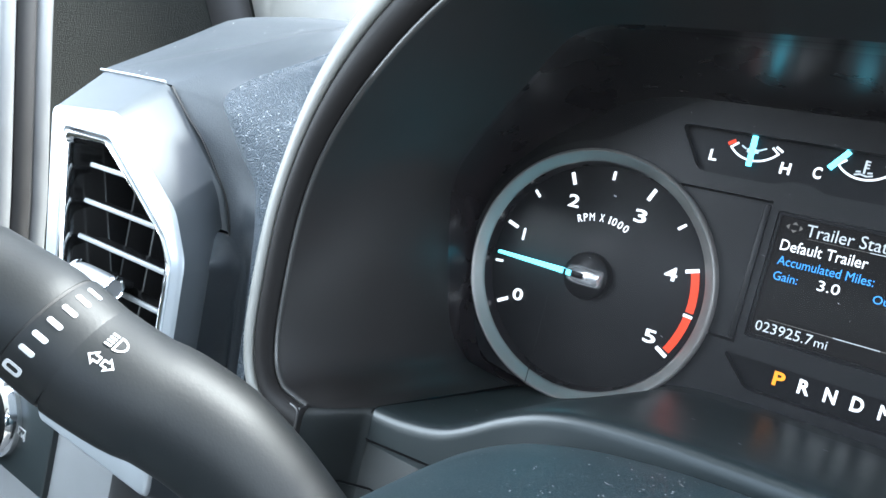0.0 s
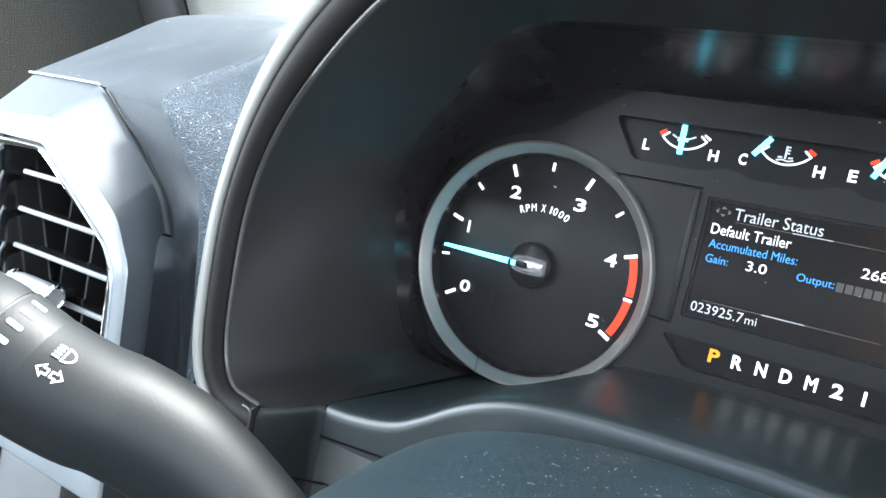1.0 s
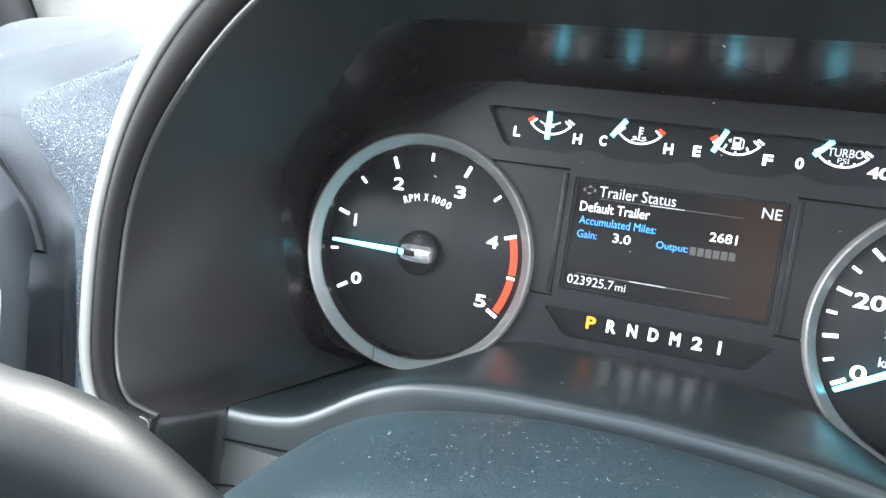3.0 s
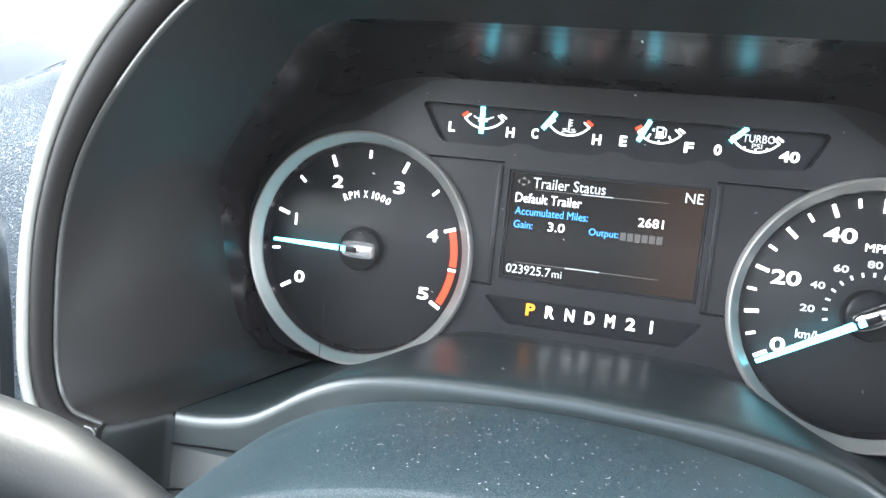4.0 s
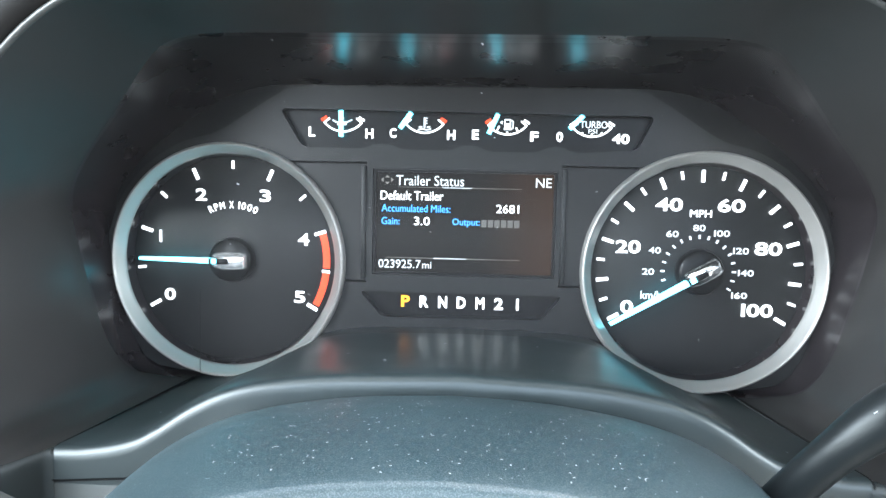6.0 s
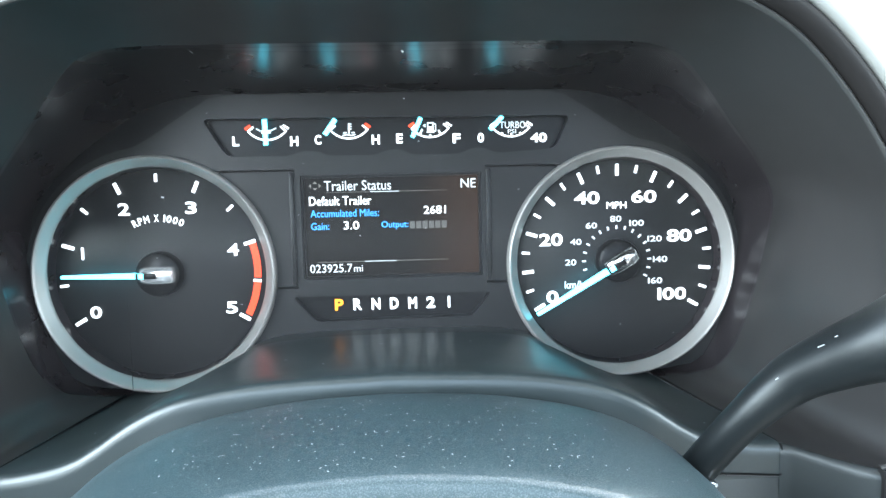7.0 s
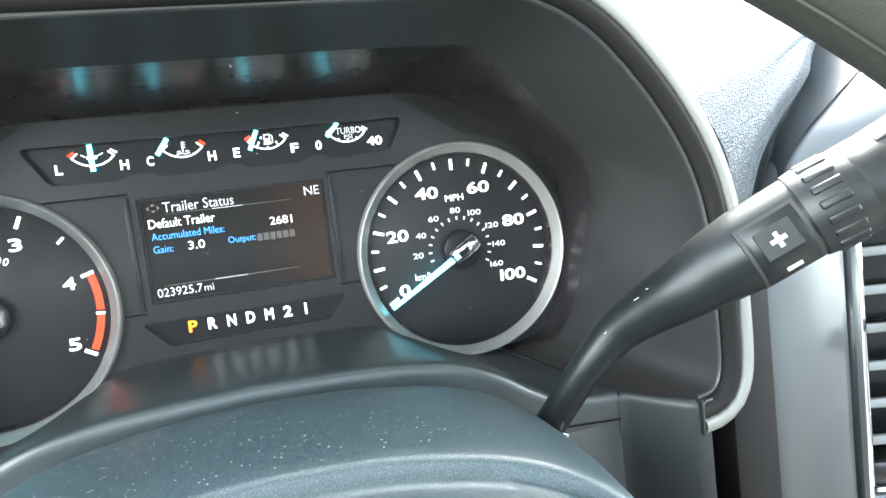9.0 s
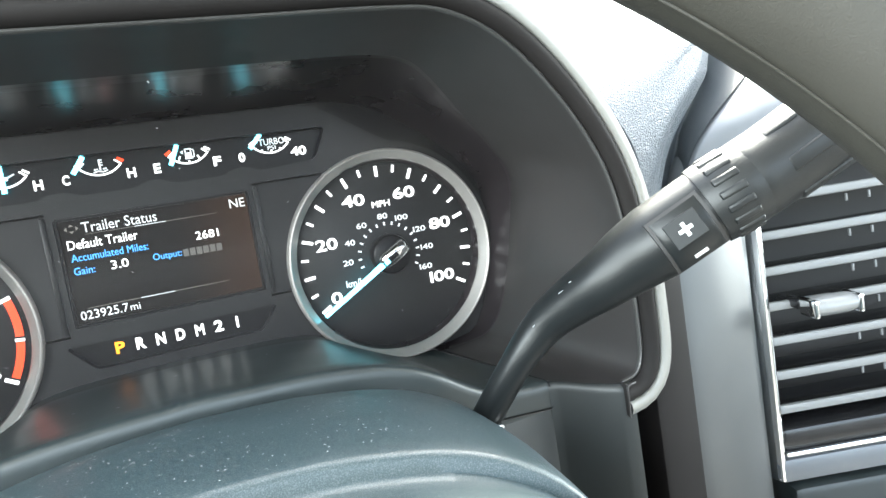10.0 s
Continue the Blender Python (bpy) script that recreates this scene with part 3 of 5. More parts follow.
for s, dx, dz in (("20", -.0256, -.0005), ("40", -.0227, .0107), ("60", -.0141, .0194), ("80", -.0006, .0228), ("I00", .0110, .0202), ("I20", .0211, .0114), ("I40", .0242, .0), ("I60", .0215, -.0118)):
    lettering(s, SPEEDO[0] + dx, SPEEDO[1] + dz, .0033, .0062 if len(s) == 2 else .0080, Y_PRINT, DIM, speedo, "numeral", heavy=.012)
pointer(speedo, SPEEDO, -121.5, .0530, "chrome pointer cap", CHROME, .9)

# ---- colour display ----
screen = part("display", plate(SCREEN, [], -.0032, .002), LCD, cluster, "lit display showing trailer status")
part("display_frame", plate(rounded([(-.0469, .0286), (.0477, .0286), (.0477, -.0261), (-.0469, -.0261)], .0006, 2),
                            [rounded([(-.0456, .0273), (.0464, .0273), (.0464, -.0248), (-.0456, -.0248)], .0006, 2)], -.0046, -.003), RECESS, screen)
YS = -.0040
for text, x0, x1, z, h, mat in (("Trailer Status", -.0350, .0002, .0231, .0052, DIM), ("NE", .0372, .0452, .0231, .0047, DIM),
                                ("Default Trailer", -.0430, -.0104, .0152, .0047, WHITE), ("Accumulated Miles:", -.0425, -.0066, .0086, .0038, BLUE),
                                ("Gain:", -.0425, -.0330, .0019, .0037, BLUE), ("3.0", -.0254, -.0172, .0021, .0043, WHITE),
                                ("Output:", -.0054, .0088, .0016, .0044, BLUE), ("2681", .0172, .0289, .0093, .0042, WHITE),
                                ("023925.7", -.0438, -.0216, -.0206, .0044, DIM), ("mi", -.0207, -.0160, -.0210, .0034, DIM)):
    lettering(text, (x0 + x1) / 2, z, h, x1 - x0, YS, mat, screen, "lettering", heavy=-.002 if mat is DIM else .0 if mat is BLUE else .002)
for i in range(6):
    x = .0096 + i * .0034
    part("output_block", boxed(x, x + .0027, YS - .0002, YS + .0004, -.0004, .0034), BLOCK, screen)
for z, x0, x1 in ((.0196, -.034, .030), (-.0173, -.040, .030)):
    for f0, f1, w, m in ((.0, .18, .00014, BAR), (.18, .36, .00018, BAR), (.36, .60, .0003, DIM), (.60, .80, .00022, BAR), (.80, 1, .00014, BAR)):
        bm = bmesh.new()
        bar_plan(bm, x0 + (x1 - x0) * f0, z, x0 + (x1 - x0) * f1, z, w, YS)
        part("rule", bm, m, screen)
bm = bmesh.new()
for dx, dz in ((-.0022, 0), (.0022, 0), (0, .0014), (0, -.0014)):
    n = Vector((dx, dz)).normalized()
    t = Vector((-n.y, n.x)) * .0012
    tip = Vector((-.0397 + dx * 1.5, .0232 + dz * 1.7))
    bb = Vector((-.0397 + dx * .9, .0232 + dz * .8))
    bm.faces.new([bm.verts.new((p.x, YS, p.y)) for p in (tip, bb + t, bb - t)])
part("direction_icon", bm, BAR, screen, "small grey four-way arrow icon")

# ---- gear row ----
gears = part("gear_window", plate(GEARS, [], .0005, .003), RECESS, cluster, "black recessed gear indicator window")
for i, ch in enumerate("PRNDM2I"):
    lettering(ch, -.0296 + i * .00990, -.0409 - .00003 * i, .0062, .0012 if ch == "I" else .0046, -.0002, AMBER if i == 0 else WHITE, gears, "letter", heavy=.03)

# ---- four small gauges ----
band = part("gauge_window", plate(BAND, [], .0005, .003), RECESS, cluster, "black recessed window with four small gauges")
YB = -.0002


def small_gauge(cx, cz, left, right, angle, red, icon, ticks=()):
    r, half = .0132, 52
    top = cz - .0003 + r
    bm = bmesh.new()
    arc_band(bm, cx, top, r - .0008, r, 180 - half, 180 + half, YB, n=24)
    for a, deep in [(180 - half + 2, .0040), (180 + half - 2, .0040)] + [(180 + k, deep) for k, deep in ticks]:
        d = Vector((math.sin(radians(a)), math.cos(radians(a))))
        bar_plan(bm, cx + d.x * (r - deep), top + d.y * (r - deep), cx + d.x * (r - .0002), top + d.y * (r - .0002), .0008, YB - .0001)
    part("scale_arc", bm, WHITE, band)
    for a in (180 - half - 6, 180 + half + 6):
        m = RED if (a > 180 and red == "left") or (a < 180 and red == "right") else WHITE
        d = Vector((math.sin(radians(a)), math.cos(radians(a))))
        bm = bmesh.new()
        w = .0015 if m is RED else .0010
        bar_plan(bm, cx + d.x * (r - .0032), top + d.y * (r - .0032), cx + d.x * (r + .0002), top + d.y * (r + .0002), w, YB - .0002)
        part("end_tick", bm, m, band)
    lettering(left, cx - .0164, cz - .0003, .0050, .0034 if len(left) == 1 else .007, YB, WHITE, band, "letter", heavy=.03)
    lettering(right, cx + (.0140 if len(right) == 1 else .0148), cz - .0008, .0050, .0042 if len(right) == 1 else .0088, YB, WHITE, band, "letter", heavy=.03)
    # pointer
    bm = bmesh.new()
    x0, z0, x1, z1 = angle
    bar_plan(bm, cx + x0, cz + z0, cx + x1, cz + z1, .0022, YB - .004, .0012)
    part("pointer", bm, CYAN, band, "lit pale cyan pointer")
    icon(cx, cz + .0036)


def oil_icon(cx, cz):
    bm = bmesh.new()
    for a in ((-.0030, .0007, .0018, .0007, .0018), (.0018, .0012, .0048, .0026, .0006), (-.0035, .0012, -.0055, .0024, .0007), (-.0010, .0018, -.0010, .0032, .0006), (-.0022, .0034, .0004, .0034, .0006)):
        bar_plan(bm, cx + a[0], cz + a[1], cx + a[2], cz + a[3], a[4], YB - .0001)
    part("oil_can_icon", bm, DIM, band)


def temp_icon(cx, cz):
    bm = bmesh.new()
    for a in ((0, -.0010, 0, .0044, .0008), (0, .0040, .0015, .0040, .0005), (0, .0027, .0015, .0027, .0005), (0, .0014, .0015, .0014, .0005),
              (-.0034, -.0020, -.0012, -.0014, .0006), (-.0012, -.0014, .0012, -.0020, .0006), (.0012, -.0020, .0034, -.0014, .0006), (-.0030, -.0006, -.0012, -.0004, .0006), (.0012, -.0006, .0030, -.0004, .0006)):
        bar_plan(bm, cx + a[0], cz + a[1], cx + a[2], cz + a[3], a[4], YB - .0001)
    part("coolant_icon", bm, DIM, band)


def fuel_icon(cx, cz):
    bm = bmesh.new()
    for a in ((-.0013, -.0008, -.0013, .0042, .0006), (.0015, -.0008, .0015, .0042, .0006), (-.0015, .0040, .0017, .0040, .0006), (-.0015, .0008, .0017, .0008, .0026), (-.0019, -.0009, .0021, -.0009, .0006),
              (.0029, .0032, .0029, -.0004, .0005), (.0017, .0038, .0029, .0032, .0005), (.0017, -.0004, .0029, -.0004, .0005), (-.0036, .0026, -.0024, .0020, .0006), (-.0036, .0026, -.0024, .0032, .0006)):
        bar_plan(bm, cx + a[0], cz + a[1], cx + a[2], cz + a[3], a[4], YB - .0001)
    part("fuel_pump_icon", bm, DIM, band)


def turbo_text(cx, cz):
    lettering("TURBO", cx + .0008, cz + .0026, .0036, .0140, YB, DIM, band, "lettering", heavy=.004)
    lettering("PSI", cx + .0004, cz - .0008, .0022, .0044, YB, DIM, band, "lettering", heavy=.0)


small_gauge(-.0640, .0478, "L", "H", (-.0002, -.0028, -.0004, .0104), "left", oil_icon)
small_gauge(-.0212, .0478, "C", "H", (-.0124, .0020, -.0066, .0100), "right", temp_icon)
small_gauge(.0218, .0477, "E", "F", (-.0096, .0000, -.0050, .0100), "left", fuel_icon, ((-26, .0030), (0, .0018), (26, .0036)))
small_gauge(.0652, .0473, "0", "40", (-.0118, .0036, -.0052, .0104), "", turbo_text, ((-24, .0016), (0, .0020), (24, .0016)))


# ---- lower trim below the gauges ----
def heights(pts, xs):
    line = smooth_line([(x, 0, z) for x, z in pts], 200)
    px, pz = [p.x for p in line], [p.z for p in line]
    return [float(np.interp(abs(x), px, pz)) for x in xs]


LIPZ = [(0, -.0512), (.046, -.0530), (.073, -.0564), (.089, -.0607), (.103, -.0676), (.115, -.0756), (.126, -.0814), (.141, -.0846), (.158, -.0857), (.22, -.0866)]
REARZ = [(0, -.0542), (.045, -.0549), (.068, -.0580), (.0825, -.0660), (.1068, -.0785), (.125, -.0835), (.160, -.0850), (.22, -.0855)]
lower = thing("lower_gauge_trim", (0, -.06, -.10), "dark grey moulded trim humped over the steering column", "dashboard trim")


def shelf_rings(xs, proud):
    rings = []
    for y, mix, dz in ((-.003, 0, 0), (-.03, .25, 0), (-.07, .8, 0), (-.094, 1, 0), (-.1034, 1, 0), (-.1054, 1, -.0005), (-.1067, 1, -.0015), (-.1074, 1, -.0032), (-.1075, 1, -.0060)):
        # the ends draw in towards the rear, along the joint with the floor of the hood
        near = [x * float(np.interp(y, (-.107, -.012), (1, .888))) for x in xs]
        lip, rear = heights(LIPZ, near), heights(REARZ, near)
        rings.append([Vector((x, y - proud * mix, a * mix + b * (1 - mix) + dz + proud)) for x, a, b in zip(near, lip, rear)])
    lip = heights(LIPZ, xs)
    low = [-.0995 + .016 * max(0, 1 - abs(x) / .13) for x in xs]
    rings.append([Vector((x, -.1075 - proud, min(z, a - .009))) for x, z, a in zip(xs, low, lip)])
    rings.append([Vector((x, -.1045, min(z, a - .009) - .0005)) for x, z, a in zip(xs, low, lip)])
    return rings


bm = bmesh.new()
loft(bm, shelf_rings([-.1570 + .314 * i / 120 for i in range(121)], .0006))
part("humped_lip", bm, TRIM, lower, "satin grey humped lip", 60)
for s in (-1, 1):
    # fine joints round the humped lip
    for line in ([(s * .1400, -.0130, -.0826), (s * .1490, -.060, -.0843), (s * .1568, -.1040, -.0856), (s * .1573, -.1078, -.0866), (s * .1573, -.1084, -.0900), (s * .1573, -.1084, -.0985)], [(s * .1573, -.1084, -.0975), (s * .1560, -.1084, -.0984), (s * .140, -.1084, -.0972), (s * .118, -.1084, -.0956)]):
        bm = bmesh.new()
        tube(bm, line, [.0005] * len(line), 6)
        part("joint", bm, RECESS, lower)
line = [Vector((-p.x, p.y - .0036, -.1165)) for p in to_floor(left, floor_left)[N - 1:]]
line = [p for p in line if p.x < -.160] + [Vector((-.150, -.1080, -.1168)), Vector((-.118, -.1080, -.1172))]
bm = bmesh.new()
tube(bm, line, [.0005] * len(line), 6)
part("joint", bm, RECESS, lower)
part("knee_backing", boxed(-.235, .235, -.092, -.080, -.60, -.100), LIPDARK, lower)
part("knee_panel", boxed(-.1573, .1573, -.1080, -.085, -.45, -.0990, .0008), SILL, lower, "matt black lower dash panel")
# vent grille low on the right of the column
for i in range(3):
    part("grille_slot", boxed(.128, .165, -.1055, -.1035, -.150 - i * .009, -.1455 - i * .009, .001), RECESS, lower)

rng = random.Random(5)
bm = bmesh.new()
for k in range(46):
    x, y = rng.uniform(-.15, .15), rng.uniform(-.094, -.03)
    mix = float(np.interp(y, (-.094, -.07, -.03, -.003), (1, .8, .25, 0)))
    z = heights(LIPZ, [x])[0] * mix + heights(REARZ, [x])[0] * (1 - mix) + .0008
    a = rng.uniform(0, 6.3)
    fleck(bm, Vector((x, y, z)), Vector((math.cos(a), math.sin(a), 0)), Vector((0, 0, 1)), rng.uniform(.0004, .0016), rng.choice((0, .3)))
tagged(part("dust", bm, DUST, lower, "scattered pale dust flecks"), kind="stuff")

# ---- steering column shroud ----
shroud = thing("steering_column_shroud", (0, -.18, -.20), "dusty dark grey plastic steering column shroud", "steering column")
SECTION = [(0, 0), (.03, .001), (.05, .0028), (.07, .0060), (.087, .0115), (.1035, .0215), (.1140, .034), (.1195, .050), (.1215, .07), (.1215, .10), (.11, .14)]


def shroud_ring(y, top, wide, bow=0.0):
    half = smooth_line([(x * wide, 0, z) for x, z in SECTION], 40)
    return both([Vector((p.x, y - bow * (p.x / .1) ** 2, top - p.z)) for p in half])


bm = bmesh.new()
ROWS = [(-.104, -.0640, .985, .012), (-.110, -.0590, .992, .012), (-.1150, -.0562, .997, .012), (-.120, -.0548, 1.0, .013), (-.135, -.0545, 1.0, .015), (-.155, -.0553, 1.0, .017),
        (-.170, -.0565, .99, .019), (-.178, -.0573, .985, .020), (-.1840, -.0580, .98, .020), (-.1862, -.0588, .978, .020), (-.1873, -.0602, .974, .020), (-.1880, -.0645, .968, .020),
        (-.1920, -.0662, .97, .020), (-.200, -.0668, 1.0, .018), (-.215, -.0672, 1.10, .014), (-.235, -.0682, 1.27, .008), (-.26, -.0710, 1.40, .004), (-.290, -.0850, 1.40, 0)]
loft(bm, [shroud_ring(*r) for r in ROWS])
part("upper_cover", bm, SHROUD, shroud, "dust-flecked upper cover", 60)
bm = bmesh.new()
tube(bm, [(0, -.10, -.13), (0, -.29, -.13)], [.06, .06], 32)
part("column", bm, RECESS, shroud)



def shroud_z(x, y):
    rows = sorted(ROWS)
    ys = [r[0] for r in rows]
    top, wide, bow = (float(np.interp(y, ys, [r[k] for r in rows])) for k in (1, 2, 3))
    yy = y + bow * (x / .1) ** 2
    top, wide = (float(np.interp(yy, ys, [r[k] for r in rows])) for k in (1, 2))
    return top - float(np.interp(abs(x) / wide, [q[0] for q in SECTION], [q[1] for q in SECTION]))


rng = random.Random(11)
bm = bmesh.new()
for k in range(330):
    x, y = rng.uniform(-.095, .095), rng.uniform(-.182, -.124)
    p = Vector((x, y, shroud_z(x, y) + .0002))
    dx = (shroud_z(x + .002, y) - shroud_z(x - .002, y)) / .004
    dy = (shroud_z(x, y + .002) - shroud_z(x, y - .002)) / .004
    out = Vector((-dx, -dy, 1)).normalized()
    a = rng.uniform(0, 6.3)
    t = Vector((math.cos(a), math.sin(a), 0))
    t = (t - out * t.dot(out)).normalized()
    big = rng.random() < .11
    fleck(bm, p, t, out, rng.uniform(.0010, .0026) if big else rng.uniform(.0003, .0008), rng.choice((.3, .45)) if big else 0)
tagged(part("dust", bm, DUST, shroud, "scattered pale dust flecks"), kind="stuff")

# ---- stalks ----
def frame_along(p, d, up_hint):
    d = Vector(d).normalized()
    s = d.cross(Vector(up_hint)).normalized()
    u = s.cross(d)
    return Matrix.Translation(p) @ Matrix((d, s, u)).transposed().to_4x4()


def along(line, s):
    """The point and the direction at the share s of a line."""
    k = s * (len(line) - 1)
    i = min(int(k), len(line) - 2)
    return line[i].lerp(line[i + 1], k - i), (line[min(i + 2, len(line) - 1)] - line[max(i - 1, 0)]).normalized()


def profile_radii(pairs, n):
    return [float(np.interp(i / (n - 1), [a for a, _ in pairs], [b for _, b in pairs])) for i in range(n)]


gear_stalk = thing("gear_selector_stalk", (.075, -.19, -.07), "black plastic gear selector stalk with plus and minus buttons", "stalk")
LINE = smooth_line(GEAR_LINE, 90)
GC = [min(range(90), key=lambda i: abs(LINE[i].x - x)) for x in (.1805, .1945)]
ARM = LINE[:GC[0] + 1]
STALK_R = ((.098, .110, .120, .1315, .140, .148, .156, .164, .181), (.0062, .0063, .0065, .0081, .0096, .0112, .0130, .0143, .0143))
bm = bmesh.new()
tube(bm, ARM, [float(np.interp(p.x, *STALK_R)) for p in ARM], 40)
arm = part("arm", bm, STALK, gear_stalk, "curved tapering arm", 50)
COLLAR = LINE[GC[0]:GC[1] + 1]
bm = bmesh.new()
tube(bm, COLLAR, [.0149, .0152] + [.0153] * (len(COLLAR) - 4) + [.0152, .0149], 40)
collar = part("ribbed_collar", bm, STALKTOP, gear_stalk, "", 50)
KNOB = LINE[GC[1] - 1:]
bm = bmesh.new()
tube(bm, KNOB, profile_radii([(0, .0146), (.05, .0152), (.9, .0145), (.97, .0130), (1, .0100)], len(KNOB)), 40)
knob = part("end_knob", bm, STALKTOP, gear_stalk, "", 50)


def ribs(line, r, length, count, parent, a0, a1, width, mat):
    mid, d = along(line, .5)
    base = frame_along(mid, d, (0, 0, 1))
    for i in range(count):
        a = a0 + (a1 - a0) * i / max(1, count - 1)
        bm = bmesh.new()
        box(bm, -length / 2, length / 2, -width / 2, width / 2, -.0012, .0012, .0009, 3)
        m = base @ Matrix.Rotation(radians(a), 4, "X") @ Matrix.Translation((0, 0, r))
        bmesh.ops.transform(bm, matrix=m, verts=bm.verts)
        part("rib", bm, mat, parent)


ribs(COLLAR, .0146, .0098, 17, collar, -160, 160, .0030, STALKTOP)
ribs(KNOB, .0143, .0240, 6, knob, -150, 150, .0056, STALKTOP)
# button plate on the driver's side
q, d = along(LINE, min(range(90), key=lambda i: abs(LINE[i].x - .1715)) / 89)
base = frame_along(q, d, (0, -1, .12))
bm = bmesh.new()
n = 12
rings = []
for i in range(n + 1):
    a = radians(-42 + 84 * i / n)
    rings.append([base @ Vector((x, .0155 * math.sin(a), .0155 * math.cos(a) + h)) for x, h in ((-.0094, -.0015), (-.0090, .0000), (-.0080, .0006), (.0080, .0006), (.0090, .0), (.0094, -.0015))])
loft(bm, rings)
bm2 = bmesh.new()
loft(bm2, [[base @ Vector((x, .0155 * math.sin(radians(a)), .0155 * math.cos(radians(a)) + h)) for x, h in ((-.0105, -.0016), (-.0103, -.0002), (.0103, -.0002), (.0105, -.0016))] for a in range(-46, 47, 4)])
part("plate_gap", bm2, SEAL, gear_stalk)
plate_part = part("button_plate", bm, STALK, gear_stalk, "raised satin button plate", 40)
for a, sign in ((12, "+"), (-27, "-")):
    m = base @ Matrix.Rotation(radians(a), 4, "X") @ Matrix.Translation((0, 0, .0163))
    bm = bmesh.new()
    box(bm, -.0026, .0026, -.0007, .0007, -.0002, .0002)
    if sign == "+":
        box(bm, -.0007, .0007, -.0026, .0026, -.0002, .00025)
    bmesh.ops.transform(bm, matrix=m, verts=bm.verts)
    part("plus_mark" if sign == "+" else "minus_mark", bm, PRINT, plate_part, "white printed sign")
    if sign == "+":
        bm = bmesh.new()
        box(bm, -.0062, .0062, -.0050, .0050, -.0006, -.0001, .0003, 1)
        bmesh.ops.transform(bm, matrix=m, verts=bm.verts)
        part("button_pad", bm, STALKTOP, plate_part)

bm = bmesh.new()
tube(bm, [(.1105, -.1450, -.0835), (.1112, -.1470, -.0831), (.1116, -.1480, -.0829)], [.0016, .0014, .0007], 12)
part("foot_stud", bm, CHROME, gear_stalk, "small bright stud")
for s, a, w in ((.62, 42, .0022), (.655, 45, .0010), (.50, 36, .0012)):
    q, d = along(ARM, s)
    m = frame_along(q, d, (0, -1, .35)) @ Matrix.Rotation(radians(a), 4, "X") @ Matrix.Translation((0, 0, float(np.interp(q.x, *STALK_R)) + .0001))
    bm = bmesh.new()
    box(bm, -w / 2, w / 2, -.00011, .00011, -.0001, .0001)
    bmesh.ops.transform(bm, matrix=m, verts=bm.verts)
    part("scratch", bm, DUST, arm)

turn_stalk = thing("turn_signal_stalk", (-.08, -.20, -.07), "black plastic turn signal stalk with white lamp and arrow marks", "stalk")
LINE2 = smooth_line(TURN_LINE, 80)
bm = bmesh.new()
CUT1 = min(range(80), key=lambda i: abs(LINE2[i].x + .1373))
CUT2 = min(range(80), key=lambda i: abs(LINE2[i].x + .1453))
ARM2 = LINE2[:CUT1 + 1]
tube(bm, ARM2, [float(np.interp(-p.x, (.075, .0992, .114, .1282, .1354), (.0105, .0127, .0132, .0131, .0131))) for p in ARM2], 44)
arm2 = part("arm", bm, STALKMATT, turn_stalk, "tapering satin black arm", 50)
RING2 = [LINE2[CUT1].lerp(LINE2[CUT2], .03 + .94 * i / 9) for i in range(10)]
bm = bmesh.new()
tube(bm, RING2, [.0129] + [.0130] * 8 + [.0129], 44)
bm2 = bmesh.new()
tube(bm2, [LINE2[CUT1 - 1], LINE2[CUT2 + 1]], [.0118, .0118], 40)
part("inner_core", bm2, SEAL, turn_stalk)
ring2 = part("wiper_ring", bm, STALKMATT, turn_stalk, "turning ring with white graduation marks", 50)
TIP2 = LINE2[CUT2:]
bm = bmesh.new()
tube(bm, TIP2, profile_radii([(0, .0125), (.06, .0127), (.85, .0120), (1, .0095)], len(TIP2)), 44)
part("end_knob", bm, STALKMATT, turn_stalk, "", 50)
for cut_at, r in ((CUT1, .0127), (CUT2, .0123)):
    d = (LINE2[cut_at + 1] - LINE2[cut_at - 1]).normalized() * .00036
    bm = bmesh.new()
    tube(bm, [LINE2[cut_at] - d, LINE2[cut_at] + d], [r, r], 48)
    part("groove", bm, SEAL, turn_stalk)


def mark(line, s, around, r, build, parent, name, mat=None, label="", size=1.0):
    q, d = along(line, s)
    base = frame_along(q, d, (0, -1, .2)) @ Matrix.Rotation(radians(around), 4, "X") @ Matrix.Translation((0, 0, r)) @ Matrix.Diagonal((size, size, 1, 1))
    bm = bmesh.new()
    build(bm)
    bmesh.ops.transform(bm, matrix=base, verts=bm.verts)
    part(name, bm, mat or PRINT, parent, label)


def dash(bm):
    pill = rounded([(-.0017, .00055), (.0017, .00055), (.0017, -.00055), (-.0017, -.00055)], .0005, 3)
    low, high = ([bm.verts.new((x, z, h)) for x, z in pill] for h in (-.0002, .0002))
    bm.faces.new(high)
    for i in range(len(pill)):
        bm.faces.new((low[i - 1], low[i], high[i], high[i - 1]))


for i in range(6):
    mark(RING2, .70, -11 - 15.5 * i, .0130, dash, ring2, "graduation")


def ring_zero(bm):
    outer = rounded([(-.0025, .0016), (.0025, .0016), (.0025, -.0016), (-.0025, -.0016)], .0012, 3)
    inner = rounded([(-.0016, .0008), (.0016, .0008), (.0016, -.0008), (-.0016, -.0008)], .0006, 3)
    b2 = plate(outer, [inner], 0, .0003)
    me = bpy.data.meshes.new("zero")
    b2.to_mesh(me)
    b2.free()
    bm.from_mesh(me)
    bmesh.ops.rotate(bm, cent=(0, 0, 0), matrix=Matrix.Rotation(radians(-90), 3, "X"), verts=bm.verts)


